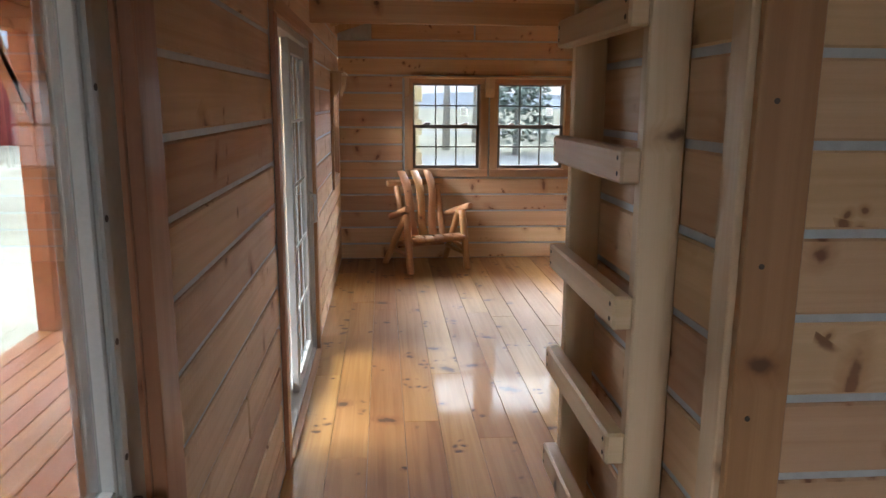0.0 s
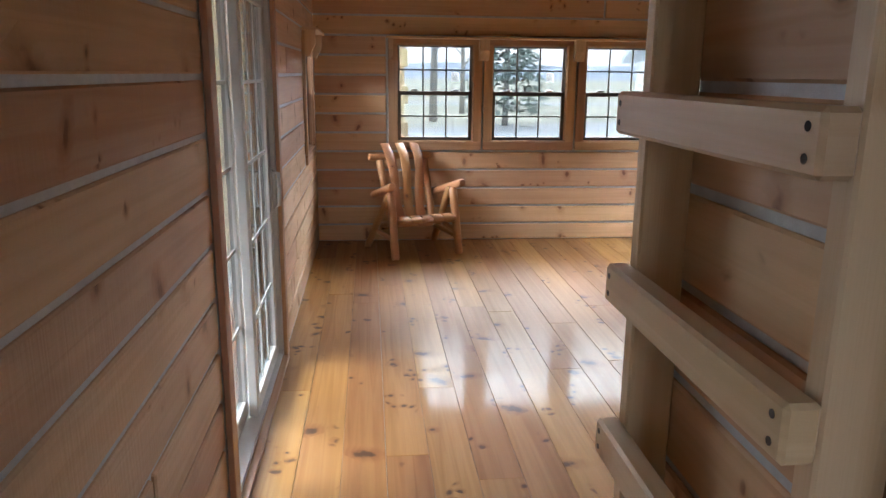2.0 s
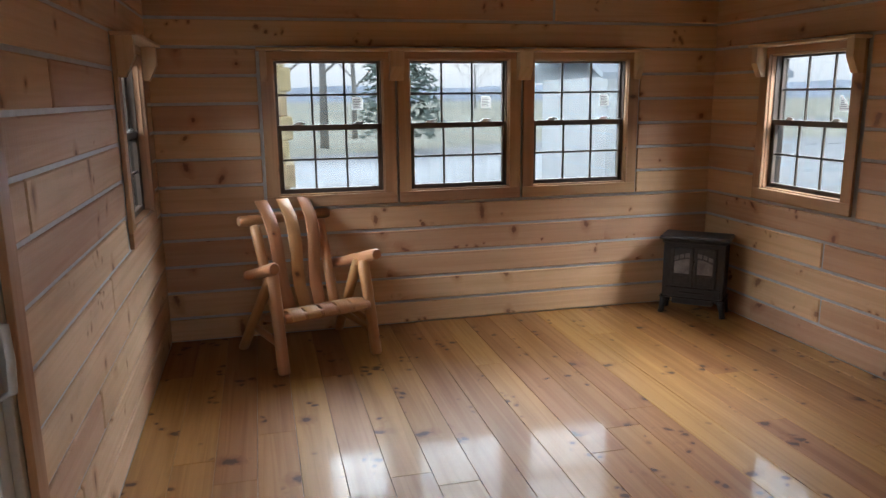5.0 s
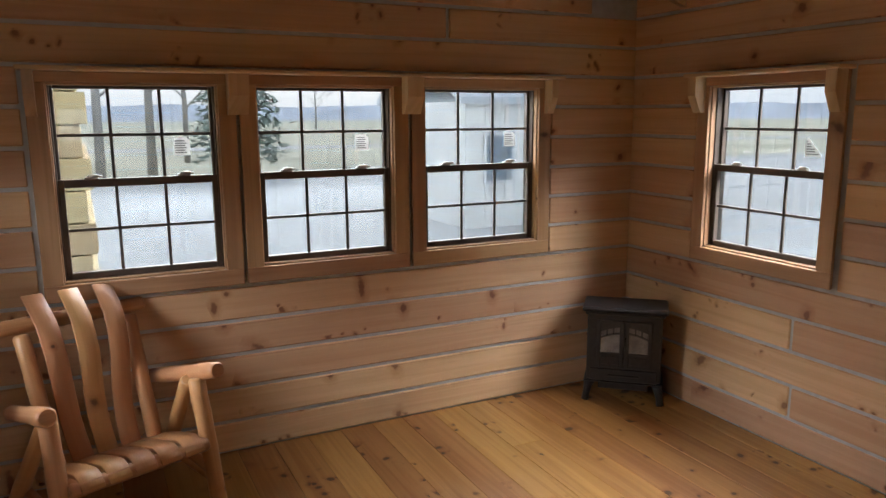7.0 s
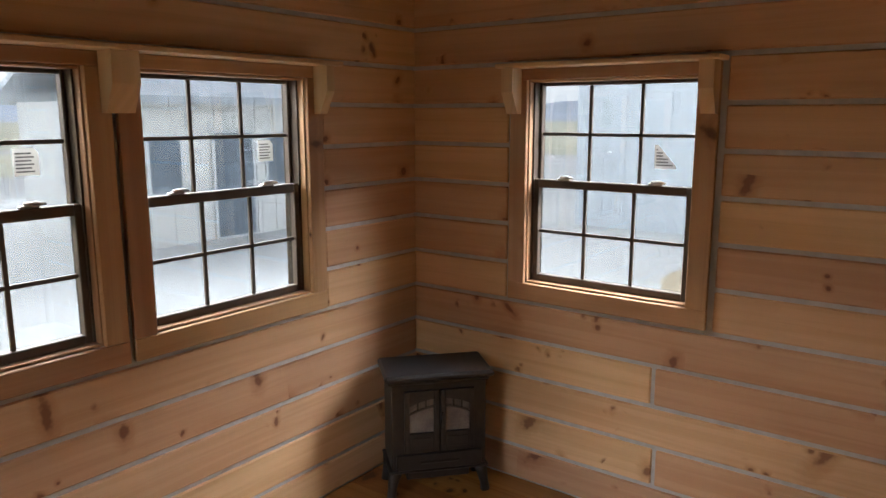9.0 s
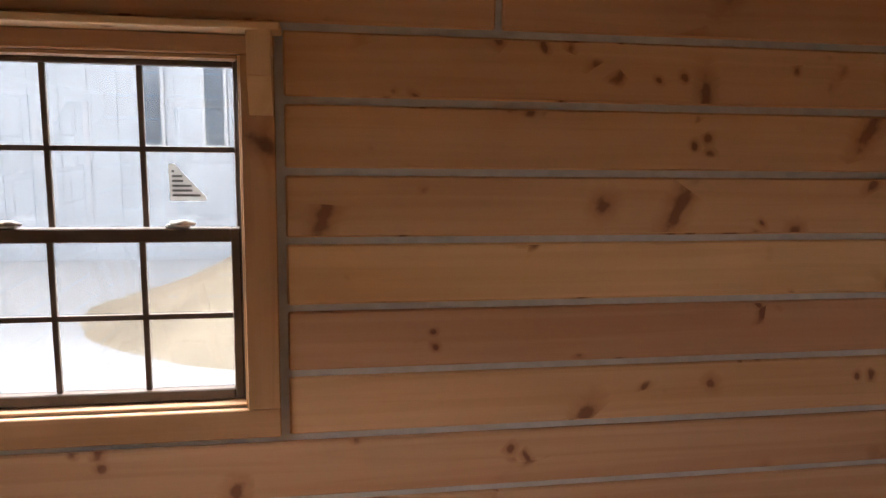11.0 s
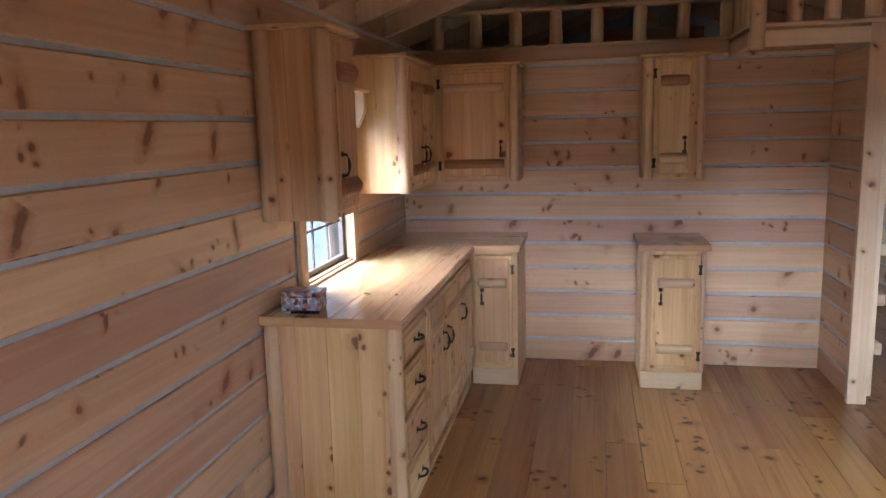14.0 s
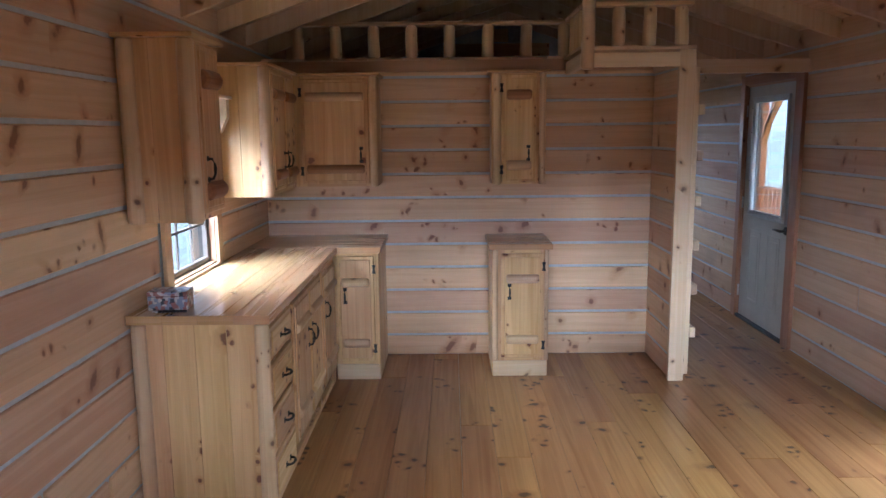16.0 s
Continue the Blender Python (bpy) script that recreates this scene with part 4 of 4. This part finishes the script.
corner_log(c, 0.356, 0.002, 1.322, 2.098, 0.022)
crown(c, -0.025, 0.407, -0.035, 0.248, 2.0985)

# small box and pen on the worktop
m = pose(3.86, 2.105, 0.9403, 0, 0, 6)
bx = thing("trinket_box", "small printed picture box on the worktop", "box", m)
pic, nt, b = material("printed_pictures")
v = node(nt, "ShaderNodeTexVoronoi", Scale=60.0)
v.distance = "CHEBYCHEV"
nt.links.new(nt.nodes.new("ShaderNodeTexCoord").outputs["Object"], v.inputs["Vector"])
cr = nt.nodes.new("ShaderNodeValToRGB")
for i, (p, col) in enumerate(((0.0, (0.04, 0.04, 0.05)), (0.3, (0.3, 0.12, 0.1)), (0.5, (0.25, 0.27, 0.33)), (0.68, (0.55, 0.5, 0.46)))):
    e = cr.color_ramp.elements[i] if i < 2 else cr.color_ramp.elements.new(p)
    e.position, e.color = p, (*col, 1)
cr.color_ramp.interpolation = "CONSTANT"
nt.links.new(v.outputs["Color"], cr.inputs[0])
nt.links.new(cr.outputs[0], b.inputs["Base Color"])
b.inputs["Roughness"].default_value = 0.3
board("box_body", -0.085, 0.085, -0.055, 0.055, 0, 0.062, pic, bx, "x", 0.004)
board("box_lid", -0.087, 0.087, -0.057, 0.057, 0.0625, 0.082, pic, bx, "x", 0.004)
pen = thing("pen", "black pen lying on the worktop", "pen", pose(3.83, 2.2, 0.9405, 0, 0, 4))
bm = bmesh.new()
put_tube(bm, [(-0.07, 0, 0.005), (0.05, 0, 0.005)], [0.005, 0.005], 8)
part("barrel", bm, BLACK, pen)
bm = bmesh.new()
put_tube(bm, [(0.05, 0, 0.005), (0.075, 0, 0.005)], [0.005, 0.0015], 8)
part("tip", bm, STEEL, pen)


# ---- log armchair ----
def log_chair(m):
    c = thing("log_armchair", "varnished log armchair with bent slats on the floor", "armchair", m)

    def lg(name, p, q, r, **k):
        return log_between(name, p, q, r, CHAIRWOOD, c, **k)
    for s in (-1, 1):
        lg("front_leg", (s * 0.31, -0.29, 0.0), (s * 0.30, -0.165, 0.59), 0.036)
        lg("rear_leg", (s * 0.345, 0.32, 0.0), (s * 0.285, -0.12, 0.575), 0.033)
        lg("arm", (s * 0.335, -0.29, 0.645), (s * 0.30, 0.27, 0.49), 0.037, r2=0.033)
        lg("seat_rail", (s * 0.245, -0.27, 0.335), (s * 0.235, 0.24, 0.205), 0.028)
        lg("brace", (s * 0.30, -0.27, 0.19), (s * 0.25, 0.0, 0.27), 0.022)
        lg("side_stretcher", (s * 0.30, -0.21, 0.16), (s * 0.30, 0.20, 0.17), 0.022)
        lg("back_post", (s * 0.205, 0.06, 0.24), (s * 0.225, 0.30, 0.80), 0.034)
    lg("front_rail", (-0.28, -0.265, 0.325), (0.28, -0.265, 0.325), 0.03)
    lg("rear_rail", (-0.26, 0.18, 0.2), (0.26, 0.18, 0.2), 0.026)
    lg("top_rail", (-0.315, 0.345, 0.83), (0.315, 0.345, 0.83), 0.034)

    def slat(name, x, w, prof, t=0.014, spread=0.0):
        bm = bmesh.new()
        uvl = bm.loops.layers.uv.verify()
        ou, ov = rng.uniform(0, 60), rng.uniform(0, 60)
        rows = []
        run = 0
        for i, (y, z, ny, nz) in enumerate(prof):
            if i:
                run += math.hypot(y - prof[i - 1][0], z - prof[i - 1][1])
            rows.append(([bm.verts.new((x * (1 + spread * i / (len(prof) - 1)) + sx * w / 2, y + k * t * ny, z + k * t * nz)) for sx, k in ((-1, 0), (1, 0), (1, 1), (-1, 1))], run))
        for (a, u0), (b, u1) in zip(rows, rows[1:]):
            for j in range(4):
                f = bm.faces.new((a[j], a[(j + 1) % 4], b[(j + 1) % 4], b[j]))
                f.smooth = j in (0, 2)
                for lp, (uu, vv) in zip(f.loops, ((u0, 0), (u0, w), (u1, w), (u1, 0))):
                    lp[uvl].uv = (uu + ou, vv + ov)
        bm.faces.new(list(reversed(rows[0][0])))
        bm.faces.new(rows[-1][0])
        bmesh.ops.recalc_face_normals(bm, faces=bm.faces[:])
        bmesh.ops.bevel(bm, geom=[e for e in bm.edges if e.is_boundary is False and e.calc_face_angle(0) > 1.0], offset=0.003, segments=1, affect="EDGES")
        return part(name, bm, CHAIRWOOD, c)
    prof = []
    for i in range(15):
        t = i / 14
        y = 0.10 + 0.30 * t + 0.045 * math.sin(t * math.pi * 2) + 0.0
        z = 0.215 + 0.73 * t
        if t > 0.86:
            y += (t - 0.86) * 0.35
        prof.append((y - 0.062, z, -0.93, 0.37))
    for x in (-0.098, 0.0, 0.098):
        s = slat("back_slat", x, 0.086, prof, 0.014, 0.5)
        for zz, yy, wide in ((0.83, 0.275, 1.42), (0.36, 0.135, 1.1)):
            for dx in (x * (wide - 1) - 0.022, x * (wide - 1) + 0.022):
                bm = bmesh.new()
                put_tube(bm, [(x + dx, yy + 0.02, zz), (x + dx, yy - 0.004, zz)], [0.004, 0.004], 8)
                part("screw_head", bm, NAIL, s)
    prof = []
    for i in range(13):
        t = i / 12
        y = -0.305 + 0.44 * t
        z = 0.365 - 0.125 * t + 0.012 * math.sin(t * math.pi) - (0.05 * (0.12 - t) / 0.12 if t < 0.12 else 0)
        prof.append((y, z, 0.2, 0.98))
    for i in range(5):
        slat("seat_slat", -0.206 + 0.103 * i, 0.088, prof, 0.02)
    return c


log_chair(pose(0.9, 5.578, 0.0, 0, 0, 20.2))


# ---- electric stove ----
def stove(m):
    """A small black stove with two arched doors, facing -y."""
    c = thing("stove", "black electric stove with arched glass doors in the corner", "stove", m)
    w, d, z0, z1 = 0.43, 0.24, 0.135, 0.555
    board("body", -w / 2, w / 2, 0.0, d, z0, z1, STOVE, c, "z", 0.006)
    bm = bmesh.new()
    put_box(bm, -w / 2 - 0.03, w / 2 + 0.03, -0.035, d + 0.01, z1 + 0.0005, z1 + 0.032, "x", 0.011)
    part("top_plate", bm, STOVE, c)
    bm = bmesh.new()
    put_box(bm, -w / 2 - 0.012, w / 2 + 0.012, -0.012, d, z1 - 0.02, z1 - 0.0005, "x", 0.006)
    part("moulding", bm, STOVE, c)
    bm = bmesh.new()
    put_box(bm, -w / 2 - 0.014, w / 2 + 0.014, -0.016, d, z0 - 0.012, z0 - 0.0005, "x", 0.005)
    put_box(bm, -w / 2 + 0.02, w / 2 - 0.02, -0.0135, -0.0005, z0 + 0.0, z0 + 0.075, "x", 0.004)
    put_box(bm, -0.09, 0.09, -0.02, -0.0135, z0 + 0.03, z0 + 0.042, "x", 0.003)
    part("base_rail", bm, STOVE, c)
    board("ash_panel", -w / 2 + 0.07, w / 2 - 0.07, 0.02, d - 0.02, 0.075, z0 - 0.013, STOVE, c, "x", 0.004)
    for sx in (-1, 1):
        for yy in (0.0, d - 0.05):
            bm = bmesh.new()
            pts = [(sx * (w / 2 - 0.02), yy + 0.022, z0 - 0.012), (sx * (w / 2 - 0.012), yy + 0.018, 0.09), (sx * (w / 2 - 0.002), yy + 0.013, 0.04), (sx * (w / 2 + 0.003), yy + 0.008, 0.0)]
            put_tube(bm, pts, [0.034, 0.026, 0.02, 0.022], 8)
            part("leg", bm, STOVE, c)
    zt, zb = z1 - 0.05, z0 + 0.085
    for sx in (-1, 1):
        xa, xb = (sx * 0.004, sx * 0.158)
        xa, xb = min(xa, xb), max(xa, xb)
        bm = bmesh.new()

        def arch(x):
            return zt - 0.035 - 0.035 * (abs(x) / 0.14) ** 2
        f = 0.022
        fr = []
        put_box(bm, xa, xa + f, -0.016, -0.0005, zb, zt, "z", 0.002)
        put_box(bm, xb - f, xb, -0.016, -0.0005, zb, zt, "z", 0.002)
        put_box(bm, xa + f, xb - f, -0.016, -0.0005, zb, zb + 0.09, "x", 0.002)
        n = 8
        for i in range(n):
            q0, q1 = xa + f + (xb - xa - 2 * f) * i / n, xa + f + (xb - xa - 2 * f) * (i + 1) / n
            put_prism(bm, [(q0, arch(q0)), (q1, arch(q1)), (q1, zt), (q0, zt)], "y", -0.016, -0.0005)
            put_prism(bm, [(q0, arch(q0) - 0.042), (q1, arch(q1) - 0.042), (q1, arch(q1) - 0.034), (q0, arch(q0) - 0.034)], "y", -0.014, -0.002)
        for i in (1, 2):
            q = xa + f + (xb - xa - 2 * f) * i / 3
            put_box(bm, q - 0.004, q + 0.004, -0.014, -0.002, arch(q) - 0.036, arch(q) + 0.004, "z", 0)
        put_box(bm, xa + 0.03, xb - 0.03, -0.0195, -0.0165, zb + 0.02, zb + 0.07, "x", 0.002)
        door = part("door", bm, STOVE, c, "arched door")
        bm = bmesh.new()
        put_box(bm, xa + f - 0.002, xb - f + 0.002, -0.0045, -0.003, zb + 0.088, zt - 0.03, "x", 0)
        part("door_glass", bm, plain("smoked_glass", (0.14, 0.14, 0.14), 0.12, scale=12, amount=0.3, coat=0.5) if sx < 0 else bpy.data.materials["smoked_glass"], door, "grey door glass")
    bm = bmesh.new()
    put_tube(bm, [(0.008, -0.016, 0.40), (0.008, -0.034, 0.41), (0.008, -0.036, 0.375), (0.008, -0.034, 0.34)], [0.006, 0.006, 0.006, 0.004], 8)
    part("door_handle", bm, BLACK, c)


stove(pose(3.648, 5.592, 0, 0, 0, -41.5))


# ---- outside ----
GZ = -0.55
grass = plain("dry_grass", (0.56, 0.53, 0.4), 0.9, scale=0.15, amount=0.3)
gravel = plain("pale_gravel", (0.56, 0.555, 0.54), 0.9, scale=0.25, amount=0.12)
dirt = plain("bare_dirt", (0.42, 0.34, 0.24), 0.9, scale=1.2, amount=0.2, bump=0.2)
bm = bmesh.new()
put_box(bm, -900, 900, -900, 900, GZ - 0.4, GZ, "x", 0)
tagged(part("ground", bm, grass), "dry winter grass field", "ground", kind="structure")
bm = bmesh.new()
put_prism(bm, [(-2.6, -12), (40, -12), (40, 30), (12, 33), (-2, 27), (-2.6, 16)], "z", GZ - 0.02, GZ + 0.012)
tagged(part("gravel_lot", bm, gravel), "pale gravel lot round the cabin", "ground", kind="structure")
bm = bmesh.new()
put_prism(bm, [(-60, 58), (80, 46), (80, 50), (-60, 63)], "z", GZ - 0.02, GZ + 0.02)
tagged(part("road", bm, plain("pale_road", (0.55, 0.55, 0.55), 0.8, scale=0.5)), "pale road across the field", "road", kind="structure")
# far woods on low hills; distance haze is painted into their pale blue colour
bm = bmesh.new()
rh = random.Random(11)
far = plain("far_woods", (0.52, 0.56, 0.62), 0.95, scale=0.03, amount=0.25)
for row, (dist, h) in enumerate(((330, 7), (480, 14))):
    pts = []
    for i in range(160):
        a = math.pi * (i / 159 * 1.5 - 0.25)
        hh = h * (0.6 + 0.4 * noise.noise(Vector((i * 0.11, row * 5, 0)))) + rh.uniform(0, 1.6)
        pts.append((bm.verts.new((dist * math.cos(a), dist * math.sin(a), GZ)), bm.verts.new((dist * 1.06 * math.cos(a), dist * 1.06 * math.sin(a), GZ + hh))))
    for p, q in zip(pts, pts[1:]):
        bm.faces.new((p[0], q[0], q[1], p[1]))
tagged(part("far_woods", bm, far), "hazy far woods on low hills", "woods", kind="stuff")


def tree(x, y, h, seed, crown_r=0.0, evergreen=False, label=""):
    r = random.Random(seed)
    t = thing("tree", label, "tree", pose(x, y, GZ))
    # Bark and needle colours are lightened, with haze mixed into them.
    bark = bpy.data.materials.get("bark") or plain("bark", (0.4, 0.37, 0.34), 0.9, scale=6, amount=0.35, bump=0.5)
    leaf = bpy.data.materials.get("needles") or plain("needles", (0.24, 0.29, 0.24), 0.8, scale=3, amount=0.4)
    bm = bmesh.new()
    put_tube(bm, [(0, 0, 0), (0.04, 0.02, h * 0.3), (-0.05, 0.05, h * 0.65), (0.0, 0, h * 0.97)], [h * 0.017, h * 0.013, h * 0.008, h * 0.002], 8, 0.15)
    ends = []

    def limb(p, d, ln, rad, depth):
        q = p + d * ln
        mid = p + d * ln * 0.5 + Vector((r.uniform(-1, 1), r.uniform(-1, 1), r.uniform(-0.3, 1))) * ln * 0.07
        put_tube(bm, [p, mid, q], [rad, rad * 0.75, rad * 0.45], 5, 0, None, False)
        ends.append(q)
        if depth:
            for _ in range(3 if depth > 1 else 4):
                nd = (d + Vector((r.uniform(-1, 1), r.uniform(-1, 1), r.uniform(-0.3, 0.8))) * 0.75).normalized()
                limb(p + d * ln * r.uniform(0.5, 1.0), nd, ln * r.uniform(0.45, 0.7), rad * 0.5, depth - 1)
    if evergreen:
        part("trunk", bm, bark, t)
        cb = bmesh.new()
        for i in range(2600):
            f = r.random() ** 0.8
            zz = h * (0.06 + 0.94 * f)
            rad = crown_r * (1 - f) ** 0.75 * (0.75 + 0.35 * noise.noise(Vector((f * 9, seed, i % 7)))) * r.uniform(0.55, 1.08)
            a = r.uniform(0, 2 * math.pi)
            c = Vector((rad * math.cos(a), rad * math.sin(a), zz))
            s = r.uniform(0.12, 0.3)
            n1 = Vector((math.cos(a), math.sin(a), r.uniform(-0.7, 0.4))).normalized() * s
            n2 = Vector((-math.sin(a), math.cos(a), r.uniform(-0.4, 0.4))).normalized() * s * 0.6
            n3 = Vector((0, 0, s * 0.4))
            vs = [cb.verts.new(c + q) for q in (n1, n2, -n2, n3)]
            cb.faces.new((vs[0], vs[1], vs[2]))
            cb.faces.new((vs[0], vs[1], vs[3]))
            cb.faces.new((vs[0], vs[3], vs[2]))
        part("crown", cb, leaf, t, "dense green needles paled with haze")
    else:
        for i in range(9):
            a = i * 2.4 + r.uniform(-0.4, 0.4)
            zz = h * (0.28 + 0.065 * i)
            limb(Vector((0, 0, zz)), Vector((math.cos(a), math.sin(a), r.uniform(0.4, 1.1))).normalized(), h * (0.36 - 0.024 * i), h * 0.0055, 2)
        part("trunk", bm, bark, t)


for i, (x, y, h) in enumerate(((1.5, 30, 10), (3.4, 33, 11), (-2.0, 34, 11), (5.6, 40, 9), (-6.5, 38, 12))):
    tree(x, y, h, 20 + i, label="bare leafless tree at the edge of the lot")
tree(6.2, 30, 8.5, 41, 2.2, True, "evergreen tree beside the lot, paled with haze")
tree(36, 120, 11, 55, label="bare tree in the far field")


# neighbouring log cabin: only its corner comes into view
nb = thing("neighbour_cabin", "cream log cabin with notched corners nearby", "cabin", pose(0.93, 7.35, GZ))
board("wall_core", -3.0, -0.16, 0.02, 3.0, 0.0, 3.2, CREAM, nb, "x", 0.0)
for i in range(16):
    z = 0.2 * i
    off = 0.0 if i % 2 else -0.04
    board("corner_log", -3.0, off, 0.0, 0.018, z + 0.004, z + 0.196, CREAM, nb, "x", 0.006)
    board("corner_log", -0.158, off - 0.001, 0.0185, 3.0, z + 0.006, z + 0.194, CREAM, nb, "y", 0.006)
board("roof", -3.2, 0.3, -0.25, 3.2, 3.21, 3.3, ROOFWOOD, nb, "x", 0.01)


def building(name, label, x0, x1, y0, y1, h, mat, wins, roofmat, face, rise=1.2):
    """A plain gabled building with built windows; face: 'x' for its west side, 'y' for its south side."""
    b = thing(name, label, "building", pose(0, 0, GZ))
    bm = bmesh.new()
    put_box(bm, x0, x1, y0, y1, 0, h, "z", 0)
    L = (x1 - x0) if face == "y" else (y1 - y0)
    k = 0.0
    while k < L:
        if face == "y":
            put_box(bm, x0 + k, x0 + k + 0.03, y0 - 0.02, y0, 0, h, "z", 0)
        else:
            put_box(bm, x0 - 0.02, x0, y0 + k, y0 + k + 0.03, 0, h, "z", 0)
        k += 0.45
    part("wall", bm, mat, b)
    bm = bmesh.new()
    if face == "y":
        ym = (y0 + y1) / 2
        put_prism(bm, [(y0 - 0.4, h - 0.05), (ym, h + rise), (y1 + 0.4, h - 0.05), (y1 + 0.4, h + 0.08), (ym, h + rise + 0.15), (y0 - 0.4, h + 0.08)], "x", x0 - 0.3, x1 + 0.3)
    else:
        xm = (x0 + x1) / 2
        put_prism(bm, [(x0 - 0.4, h - 0.05), (xm, h + rise), (x1 + 0.4, h - 0.05), (x1 + 0.4, h + 0.08), (xm, h + rise + 0.15), (x0 - 0.4, h + 0.08)], "y", y0 - 0.3, y1 + 0.3)
    part("roof", bm, roofmat, b)
    dark = bpy.data.materials.get("dim_glass") or plain("dim_glass", (0.2, 0.24, 0.28), 0.1, scale=3)
    white = bpy.data.materials.get("white_paint") or plain("white_paint", (0.75, 0.76, 0.76), 0.5, scale=3, amount=0.05)
    for a, z, w, hh in wins:
        if face == "y":
            fr = board("window", a, a + w, y0 - 0.06, y0 - 0.021, z, z + hh, white, b, "z", 0.01)
            board("pane", a + 0.06, a + w - 0.06, y0 - 0.066, y0 - 0.0605, z + 0.06, z + hh - 0.06, dark, fr, "z", 0)
        else:
            fr = board("window", x0 - 0.06, x0 - 0.021, a, a + w, z, z + hh, white, b, "z", 0.01)
            board("pane", x0 - 0.066, x0 - 0.0605, a + 0.06, a + w - 0.06, z + 0.06, z + hh - 0.06, dark, fr, "z", 0)
    return b


siding = plain("pale_siding", (0.66, 0.7, 0.73), 0.55, scale=1.5, amount=0.05)
greymetal = plain("grey_roof_metal", (0.5, 0.53, 0.56), 0.4, metal=0.3, scale=2)
building("white_workshop", "pale blue-white metal workshop with small windows", 15.0, 27.0, 1.0, 10.6, 5.2, siding,
         [(7.0, 1.9, 0.42, 1.6), (6.0, 1.9, 0.42, 1.6), (4.0, 1.9, 0.42, 1.6)], greymetal, "x", 1.6)
building("grey_shed", "grey sided garden shed with white windows", 7.6, 11.4, 15.0, 18.5, 2.5, plain("grey_siding", (0.8, 0.79, 0.76), 0.6, scale=2, amount=0.08),
         [(8.0, 0.9, 0.7, 1.0), (9.3, 0.0, 0.95, 2.0), (10.5, 0.9, 0.7, 1.0)], greymetal, "y", 1.0)
building("red_barn", "red barn with a blue-grey metal roof", -34.0, -16.0, 36.0, 48.0, 4.6, plain("barn_red", (0.3, 0.035, 0.03), 0.6, scale=2, amount=0.15),
         [(-28, 0.0, 3.0, 3.2), (-22, 1.2, 1.0, 1.2)], greymetal, "y", 3.0)
# dirt mound by the workshop
bm = bmesh.new()
n = 28
grid = [[bm.verts.new((8.6 + 5.4 * i / n, 2.0 + 6.2 * j / n, GZ - 0.05 + max(0, 1.55 * math.exp(-((i / n - 0.5) ** 2) * 9 - ((j / n - 0.28) ** 2) * 7) - 0.1) * (1 + 0.25 * noise.noise(Vector((i * 0.35, j * 0.35, 2)))))) for j in range(n + 1)] for i in range(n + 1)]
for i in range(n):
    for j in range(n):
        f = bm.faces.new((grid[i][j], grid[i + 1][j], grid[i + 1][j + 1], grid[i][j + 1]))
        f.smooth = True
tagged(part("dirt_mound", bm, dirt), "bare tan dirt mound outside", "mound", kind="structure")

# porch on the west side
porch = thing("porch", "orange-stained timber porch with braced posts", "porch", pose(0, 0, 0))
for i in range(14):
    xa = -0.16 - 0.14 * (i + 1)
    board("deck_board", xa + 0.002, xa + 0.137, -6.3, 4.2, -0.06, -0.03, PORCHWOOD, porch, "y", 0.003)
board("deck_joist", -2.1, -0.16, -6.3, 4.2, GZ, -0.061, PORCHWOOD, porch, "y", 0.0)
for yy in (-5.95, -3.4, 0.2, 2.0, 3.66):
    p = board("post", -2.1, -1.96, yy, yy + 0.14, -0.03, 2.1, PORCHWOOD, porch, "z", 0.006)
    for s in (-1, 1):
        bm = bmesh.new()
        put_prism(bm, [(yy + 0.07 + s * 0.07, 1.45), (yy + 0.07 + s * 0.07, 1.63), (yy + 0.07 + s * 0.57, 2.1), (yy + 0.07 + s * 0.42, 2.1)], "x", -2.08, -1.98)
        part("brace", bm, PORCHWOOD, p)
board("porch_beam", -2.1, -1.96, -6.3, 4.2, 2.101, 2.27, PORCHWOOD, porch, "y", 0.006)
board("porch_roof", -2.4, -0.16, -6.5, 4.4, 2.28, 2.33, PORCHWOOD, porch, "y", 0.0)
for a, b in ((-5.81, -3.4), (-3.26, 0.2), (0.34, 2.0)):
    board("hand_rail", -2.09, -1.97, a, b, 0.82, 0.86, PORCHWOOD, porch, "y", 0.004)
    board("lower_rail", -2.06, -2.0, a, b, 0.06, 0.10, PORCHWOOD, porch, "y", 0.004)
    k = a + 0.06
    while k < b - 0.05:
        board("baluster", -2.05, -2.01, k, k + 0.04, 0.1005, 0.8195, PORCHWOOD, porch, "z", 0.002)
        k += 0.14
